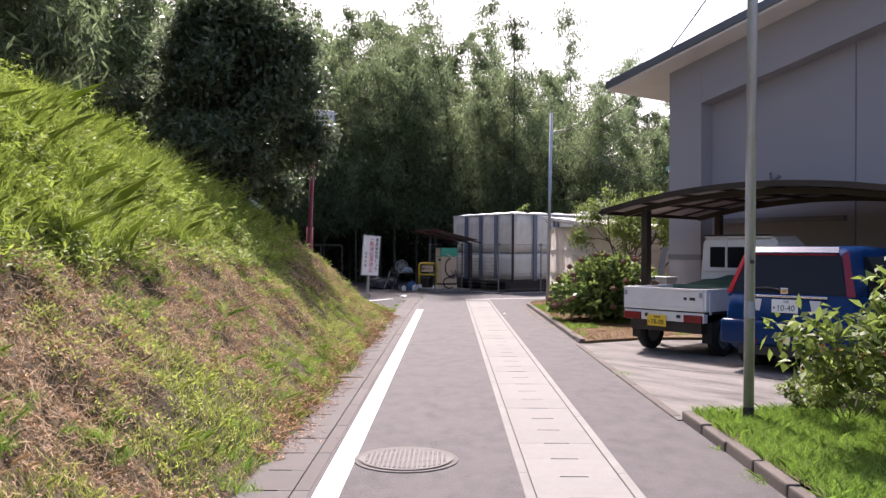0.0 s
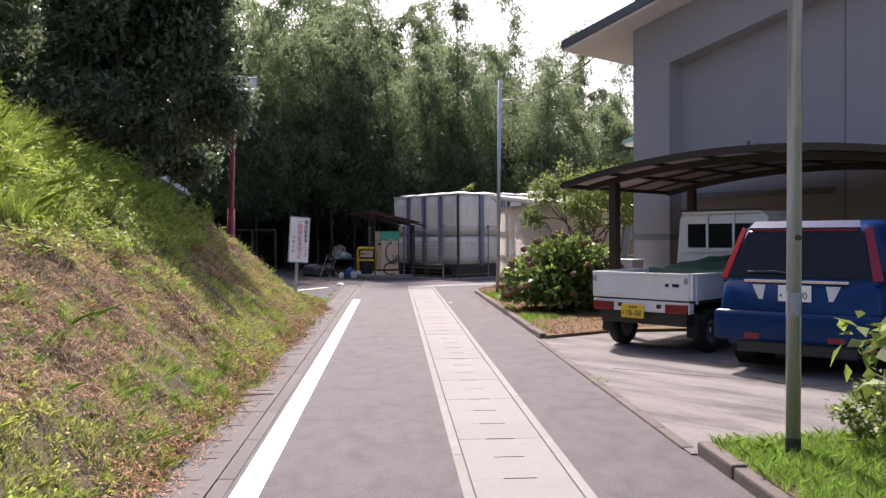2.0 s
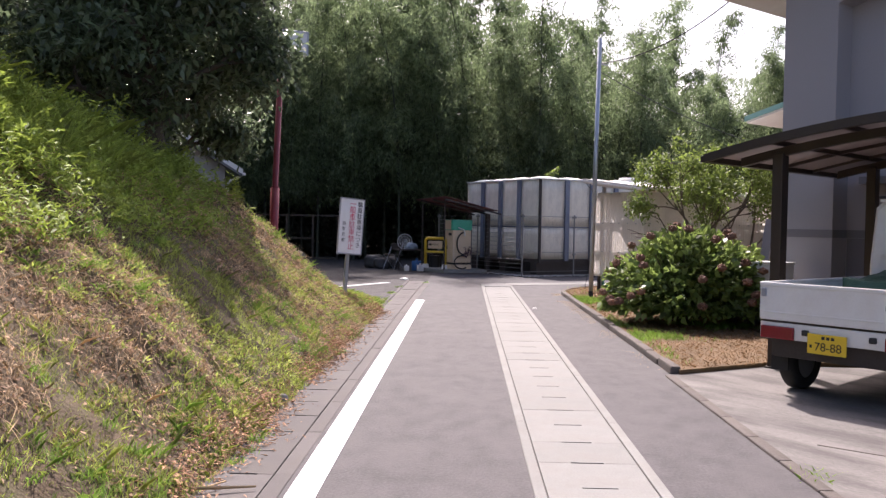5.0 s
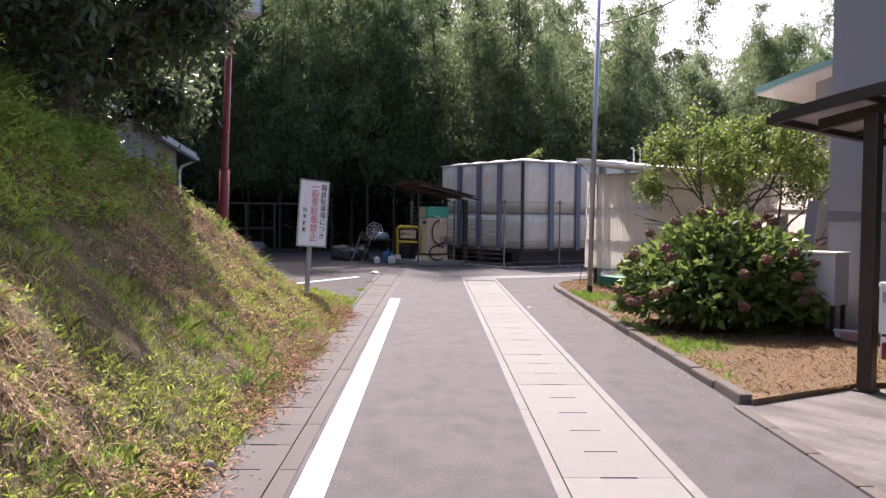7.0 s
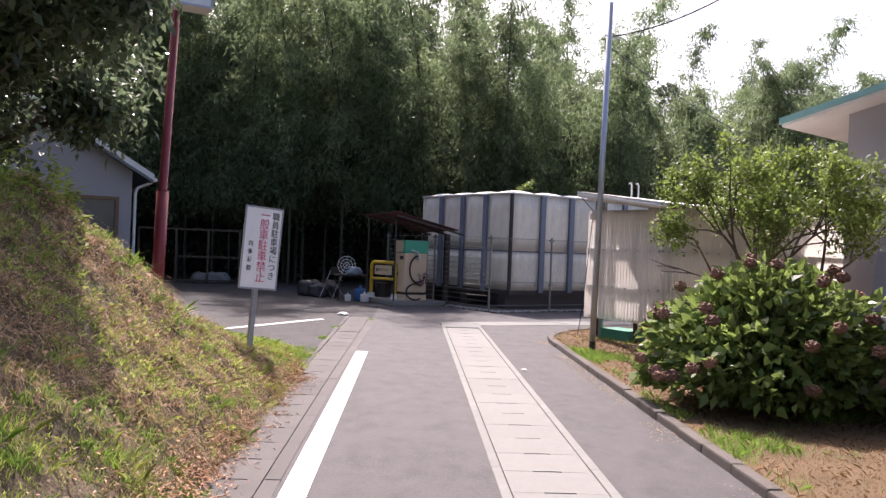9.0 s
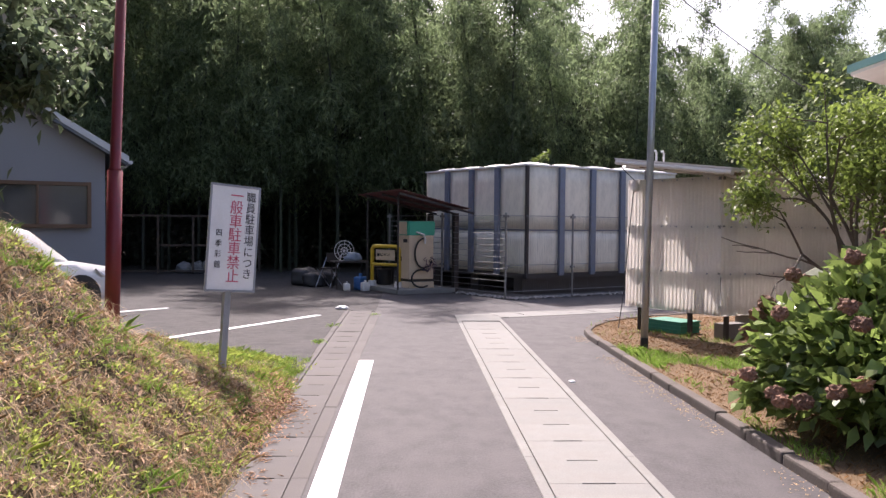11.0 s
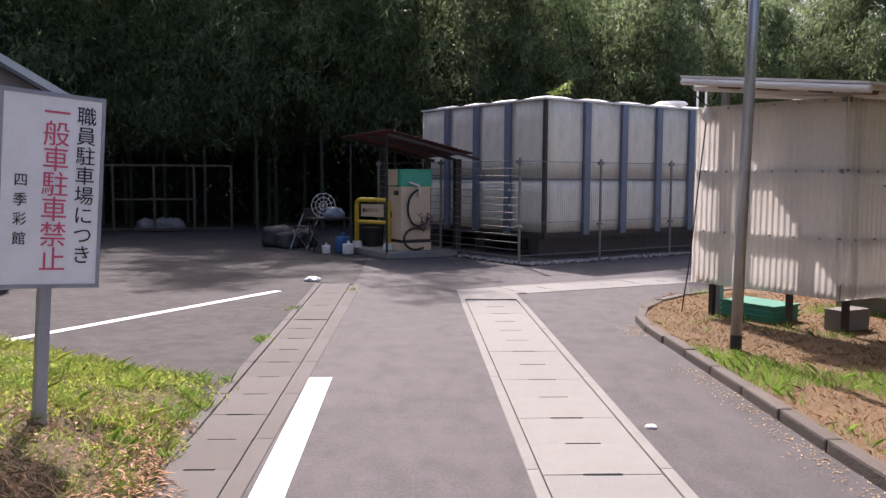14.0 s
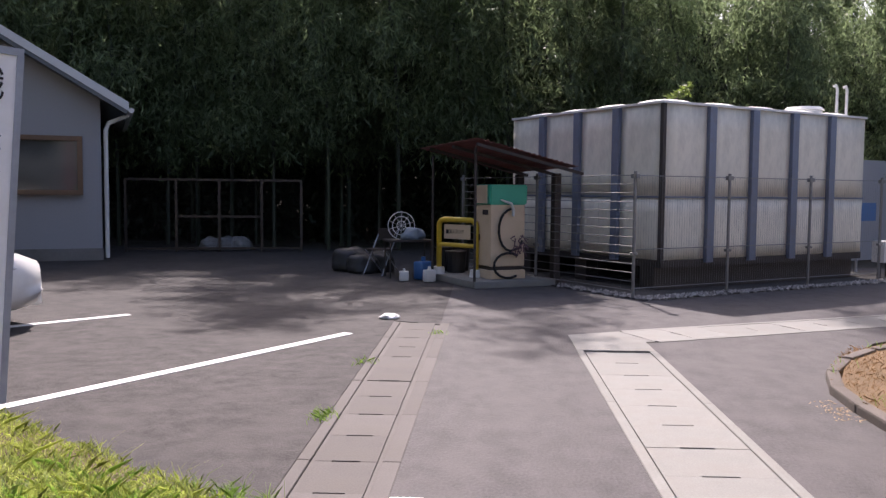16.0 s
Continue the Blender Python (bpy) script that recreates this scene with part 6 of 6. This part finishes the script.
# cage and bags take darker colours that stand in for the shade there
SHADED_FILM = mat("grey_film", (0.2, 0.2, 0.2), 0.5, vary=0.25, scale=6, bump=0.3)
CAGE = pose(-9.0, 37.9, 0, 0, 0, 14)
cage = thing("waste_cage", "steel mesh cage with double doors for rubbish bags, coloured dark for shade", "cage", CAGE)
for x in (0.0, 1.15, 2.15, 3.15, 4.1):
    bm = bmesh.new()
    box(bm, x - 0.03, x + 0.03, -0.03, 0.03, 0, 1.75)
    part("post", bm, BRONZE, cage)
for z, x0, x1 in ((0.08, 0, 4.1), (1.73, 0, 4.1), (0.85, 1.15, 3.15)):
    bm = bmesh.new()
    box(bm, x0, x1, -0.02, 0.02, z - 0.025, z + 0.025)
    part("rail", bm, BRONZE, cage)
bm = bmesh.new()
for k in range(41):
    tube(bm, [(k * 0.1, 0, 0.1), (k * 0.1, 0, 1.73)], 0.0025, 3, False)
for k in range(16):
    tube(bm, [(0, 0, 0.15 + k * 0.1), (4.1, 0, 0.15 + k * 0.1)], 0.0025, 3, False)
part("wire_mesh", bm, DARK_STEEL, cage)["kind"] = "stuff"
for x in (1.9, 2.25, 2.6):
    b = thing("rubbish_bag", "pale plastic rubbish bag in the cage, greyed for shade", "bag", CAGE @ pose(x, 0.45, 0), group="rubbish bags")
    bm = bmesh.new()
    lumpy(bm, 0.28, 0.8, x * 3)
    part("bag", bm, SHADED_FILM, b, smooth=True)

WCAR = pose(-8.12, 23.97, 0, 0, 0, -33)
wcar = thing("white_car", "white car parked across the lot with its nose showing", "car", WCAR)
car_body(wcar, WHITE_PAINT, 4.2, 1.7, 1.48, 0.9, 0.5, 0.92)
for s in (-1, 1):
    for y in (0.75, 3.3):
        bm = bmesh.new()
        tube(bm, [(s * 0.6, y, 0.32), (s * 0.853, y, 0.32)], 0.37, 22)
        part("wheel_arch", bm, BLACK_TRIM, wcar)
        wheel(wcar, s * 0.76, y, 0.31, 0.19)
    bm = bmesh.new()
    c = [(s * 0.62, 4.16, 0.6), (s * 0.83, 3.72, 0.66), (s * 0.81, 3.6, 0.78), (s * 0.55, 4.05, 0.72)]
    quad_plate(bm, c if s > 0 else c[::-1], 0.03)
    part("headlight", bm, CLEAR_LENS, wcar, "clear headlight")
    bm = bmesh.new()
    quad_plate(bm, [(s * 0.792, 0.7, 0.96), (s * 0.792, 2.6, 0.95), (s * 0.69, 2.2, 1.38), (s * 0.69, 0.9, 1.38)][::s], 0.014)
    part("side_glass", bm, CAR_GLASS, wcar)
bm = bmesh.new()
box(bm, -0.5, 0.5, 4.1, 4.24, 0.2, 0.45, 0.04)
part("bumper", bm, WHITE_PAINT, wcar)

# the wall, blue sign and box seen past the tank
bm = bmesh.new()
box(bm, 0, 7, 0, 0.15, 0, 2.3)
o = structure("block_wall", bm, SIDING, "pale wall behind the tank")
o.matrix_world = TANK @ pose(5.6, 2.6, 0)
bsign = thing("blue_sign", "small blue notice board past the tank", "sign", TANK @ pose(5.75, 0.6, 0))
bm = bmesh.new()
tube(bm, [(0.0, 0.03, 0), (0.0, 0.03, 1.6)], 0.025, 8)
part("post", bm, STEEL, bsign)
bm = bmesh.new()
box(bm, -0.4, 0.5, -0.012, 0.006, 1.0, 1.35, 0.004)
part("board", bm, BLUE_PLASTIC, bsign)
wbox = thing("meter_box", "small white box on legs beside the tank", "box", TANK @ pose(5.15, -0.3, 0))
bm = bmesh.new()
box(bm, -0.17, 0.17, -0.12, 0.12, 0.3, 0.68, 0.01)
part("case", bm, PVC, wbox)
for x in (-0.12, 0.12):
    bm = bmesh.new()
    box(bm, x - 0.02, x + 0.02, -0.03, 0.03, 0, 0.3)
    part("leg", bm, DARK_STEEL, wbox)
bm = bmesh.new()
box(bm, -0.1, 0.02, -0.126, -0.12, 0.36, 0.62)
part("mark", bm, INK, wbox)

# small things on the ground
rag = thing("white_rag", "flattened white rag at the gutter's end", "rag", pose(-1.62, 28.0, 0.0))
bm = bmesh.new()
lumpy(bm, 0.11, 0.35, 5)
part("cloth", bm, PVC, rag, smooth=True)
for x, y, r in ((-1.6, 12.3, 0.07), (-1.48, 12.6, 0.05), (-1.72, 12.8, 0.06)):
    st = thing("stone", "small dark stone at the bank's foot", "stone", pose(x, y, 0.02), group="stones at the bank")
    bm = bmesh.new()
    lumpy(bm, r, 0.7, x * 9)
    part("stone", bm, BLOCK, st, smooth=True)
twig = thing("twig", "pale dry twig lying across the gutter", "twig", pose(-1.35, 10.3, 0.012, 0, 0, 8))
bm = bmesh.new()
tube(bm, [(-0.28, 0.03, 0.01), (0, 0, 0.02), (0.22, 0.04, 0.012)], [0.008, 0.011, 0.006], 6)
tube(bm, [(-0.05, 0, 0.018), (0.05, 0.12, 0.02)], 0.005, 5)
part("stick", bm, DRY_BLADE, twig)
leafy = thing("paper_scrap", "scrap of white litter on the asphalt", "litter", pose(1.2, 20.85, 0.0, 0, 0, 30))
bm = bmesh.new()
lumpy(bm, 0.035, 0.4, 11)
part("paper", bm, PVC, leafy, smooth=True)


# ---- gutters, kerbs and covers, piece by piece ----
PITCH = 0.5
OPEN_JOINTS = (9.55, 16.05, 20.05, 23.05)


def lid_mesh(name, w, length, thick, notch, material):
    """A cover slab with a lifting notch in the middle of each end and worn edges."""
    bm = bmesh.new()
    hw, hl, nw, nd = w / 2 - 0.0015, length / 2 - 0.0008, notch / 2, 0.01
    pts = [(-hw, -hl), (-nw, -hl), (-nw, -hl + nd), (nw, -hl + nd), (nw, -hl), (hw, -hl), (hw, hl), (nw, hl), (nw, hl - nd), (-nw, hl - nd), (-nw, hl), (-hw, hl)]
    prism(bm, pts, -thick, 0)
    me = bpy.data.meshes.new(name)
    bm.to_mesh(me)
    bm.free()
    me.materials.append(material)
    return me


def bar_mesh(name, w, length, h, material, bevel=0.006):
    bm = bmesh.new()
    box(bm, -w / 2, w / 2, -length / 2 + 0.002, length / 2 - 0.002, 0, h, bevel)
    me = bpy.data.meshes.new(name)
    bm.to_mesh(me)
    bm.free()
    me.materials.append(material)
    return me


def piece(me, parent, m):
    o = new(me.name, me)
    o.parent = parent
    o.matrix_local = m
    return o


bm = bmesh.new()
prism(bm, [(GUT_L, -8), (GUT_R, -8), (GUT_R, 26.64), (14.0, 32.5), (14.0, 33.2), (GUT_L, 26.99)], -0.07, -0.014)
gutter = structure("drain_gutter", bm, OLDLID, "covered concrete drain along the lane")
lid = lid_mesh("cover_slab", 0.604, PITCH, 0.045, 0.2, LID)
short_lid = lid_mesh("cover_slab", 0.604, PITCH - 0.009, 0.045, 0.2, LID)
edge_r = bar_mesh("drain_edge", 0.066, PITCH * 4, 0.05, LID)
random.seed(31)
y = 25.8
k = 0
while y > 1.5:
    worn = any(abs(y - PITCH / 2 - j) < 0.1 for j in OPEN_JOINTS)
    piece(short_lid if worn else lid, gutter, pose(0.735, y + (0.004 if worn else 0), 0.004 + random.uniform(-0.001, 0.001), random.uniform(-0.08, 0.08), 0, 0))
    y -= PITCH
    k += 1
y = 25.13
while y > 0:
    for x in (GUT_L + 0.033, GUT_R - 0.033):
        piece(edge_r, gutter, pose(x, y, -0.043))
    y -= PITCH * 4
bm = bmesh.new()
prism(bm, [(0.364, 26.14), (1.106, 26.14), (1.106, 26.625), (1.205, 26.67), (0.93, 27.275), (0.364, 27.0)], -0.04, 0.005)
o = link_mesh("corner_slab", bm, LID)
o.parent = gutter
org = Vector((0.735, 26.82))
for k in range(24):
    c = org + SK * (0.62 + PITCH * k)
    piece(lid, gutter, pose(c.x, c.y, 0.004 + random.uniform(-0.003, 0.003), 0, 0, 24.4 - 90))
for k in range(6):
    for s in (-0.335, 0.335):
        c = org + SK * (1.4 + PITCH * 4 * k) + SN * s
        piece(edge_r, gutter, pose(c.x, c.y, -0.043, 0, 0, 24.4 - 90))

bm = bmesh.new()
prism(bm, [(-1.56, -8), (ROAD_L, -8), (ROAD_L, 27.58), (-1.56, 27.84)], -0.07, -0.009)
gutter2 = structure("old_gutter", bm, OLDLID, "weathered covered gutter below the bank")
lid2 = lid_mesh("cover_slab", 0.35, PITCH, 0.045, 0.16, OLDLID)
edge_far = bar_mesh("drain_edge", 0.075, PITCH * 2, 0.05, OLDLID, 0.008)
edge_l = bar_mesh("drain_edge", 0.105, PITCH * 2, 0.05, OLDLID, 0.008)
y, k = 27.42, 0
while y > 1.5:
    piece(lid2, gutter2, pose(-1.285 + 0.006 * max(0, y - 20), y, 0.002 + (random.uniform(-0.0012, 0.0012) if k % 5 else random.uniform(-0.004, 0.005)), random.uniform(-0.15, 0.15), random.uniform(-0.15, 0.15), random.uniform(-0.3, 0.3)))
    if k % 2 == 0:
        piece(edge_l, gutter2, pose(-1.05 + 0.012 * max(0, y - 20), y - PITCH / 2, -0.044 + random.uniform(-0.002, 0.002), 0, 0, -0.69 if y > 20 else 0))
        piece(edge_far, gutter2, pose(-1.503, y - PITCH / 2, -0.044 + random.uniform(-0.002, 0.003)))
    y -= PITCH
    k += 1

kerb_me = bar_mesh("kerb_stone", 0.1, 0.6, 0.16, KERB, 0.018)
bm = bmesh.new()
prism(bm, [(2.04, -8), (2.1, -8), (2.1, 24), (2.04, 24)], -0.07, -0.03)
kerb = structure("kerb", bm, KERB, "worn low concrete kerb")
y = 23.7
while y > 14.2:
    piece(kerb_me, kerb, pose(2.07, y, -0.083 + random.uniform(-0.008, 0.008), 0, random.uniform(-2, 2), random.uniform(-1, 1)))
    y -= 0.605
y = 7.72
while y > 1.5:
    piece(kerb_me, kerb, pose(2.045, y, -0.075 + random.uniform(-0.008, 0.008), 0, random.uniform(-2, 2), random.uniform(-1, 1)))
    y -= 0.605
curve = [Vector(c) for c in ((2.07, 24.0), (2.12, 24.5), (2.31, 25.08), (2.64, 25.62), (3.08, 26.1), (3.6, 26.5), (4.15, 26.78), (4.7, 27.03), (5.25, 27.28), (5.8, 27.53))]
for a, b in zip(curve, curve[1:]):
    d = b - a
    piece(kerb_me, kerb, pose((a.x + b.x) / 2, (a.y + b.y) / 2, -0.083 + random.uniform(-0.006, 0.006), 0, 0, math.degrees(math.atan2(d.y, d.x)) - 90))
for k in range(7):
    piece(kerb_me, kerb, pose(2.4 + 0.6 * k, 7.98 - 0.06 * k, -0.065, 0, 0, 84))
kerb_low = bar_mesh("driveway_edge", 0.09, 0.6, 0.08, KERB, 0.01)
y = 13.9
while y > 8.2:
    piece(kerb_low, kerb, pose(1.985, y, -0.062))
    y -= 0.605

# the cover in the lane
cover = thing("manhole_cover", "round cast iron manhole cover set in the lane", "manhole cover", pose(-0.43, 6.5, 0.001) @ Matrix.Scale(1.06, 4))
bm = bmesh.new()
tube(bm, [(0, 0, -0.03), (0, 0, 0.006)], 0.36, 40)
part("frame", bm, OLDLID, cover)
bm = bmesh.new()
tube(bm, [(0, 0, -0.02), (0, 0, 0.011)], 0.325, 40)
disc = part("disc", bm, IRON, cover)
bm = bmesh.new()
for i in range(-9, 10):
    for j in range(-9, 10):
        x, y = i * 0.033, j * 0.033
        if x * x + y * y < 0.29 ** 2:
            box(bm, x - 0.011, x + 0.011, y - 0.011, y + 0.011, 0.01, 0.0155)
part("studs", bm, IRON, disc, "raised square studs")["kind"] = "stuff"
bm = bmesh.new()
for r in (0.305,):
    n = 40
    for k in range(n):
        a0, a1 = 2 * math.pi * k / n, 2 * math.pi * (k + 1) / n
        c = [(r * math.cos(a), r * math.sin(a), 0.016) for a in (a0, a1)] + [((r + 0.015) * math.cos(a), (r + 0.015) * math.sin(a), 0.016) for a in (a1, a0)]
        bm.faces.new([bm.verts.new(v) for v in c])
part("rim", bm, IRON, disc)

# dry leaves along the kerb and weeds in the joints
n = 1100
q = np.stack((1.93 + np.random.randn(n) * 0.06, 14.5 + rnd(n) ** 0.6 * 9.8, np.full(n, 0.006)), 1)
q = q[patch(q, 0.9, 61.0) + 0.1 > 0]
d = ball(len(q))
d[:, 2] *= 0.2
tagged(leaf_mesh("kerb_leaves", q, d, np.tile((0, 0.1, 1.0), (len(q), 1)), 0.015 + 0.02 * rnd(len(q)), 0.009, DRY_BLADE), "dry leaf scraps along the kerb", "leaves", kind="stuff")
q = np.concatenate([np.array((x, y, 0.0)) + np.random.randn(k, 3) * np.array((s, s * 1.5, 0)) for x, y, s, k in ((-1.56, 23.6, 0.05, 120), (-1.55, 25.4, 0.05, 60), (1.98, 6.0, 0.05, 90), (2.0, 6.9, 0.04, 60), (2.03, 10.9, 0.05, 70), (-1.0, 27.0, 0.04, 40))])
grass("joint_weeds", "small weeds growing from the paving joints", q, 0.02 + 0.045 * rnd(len(q)), 0.006, LAWN_BLADE, 0.8)

# the joint across the driveway
bm = bmesh.new()
a, b = Vector((2.35, 11.6)), Vector((5.4, 9.3))
d = (b - a).normalized()
s = Vector((-d.y, d.x)) * 0.009
prism(bm, [tuple(a + s), tuple(a - s), tuple(b - s), tuple(b + s)], 0.006, 0.0155)
structure("driveway_joint", bm, KERB, "dark joint across the driveway")
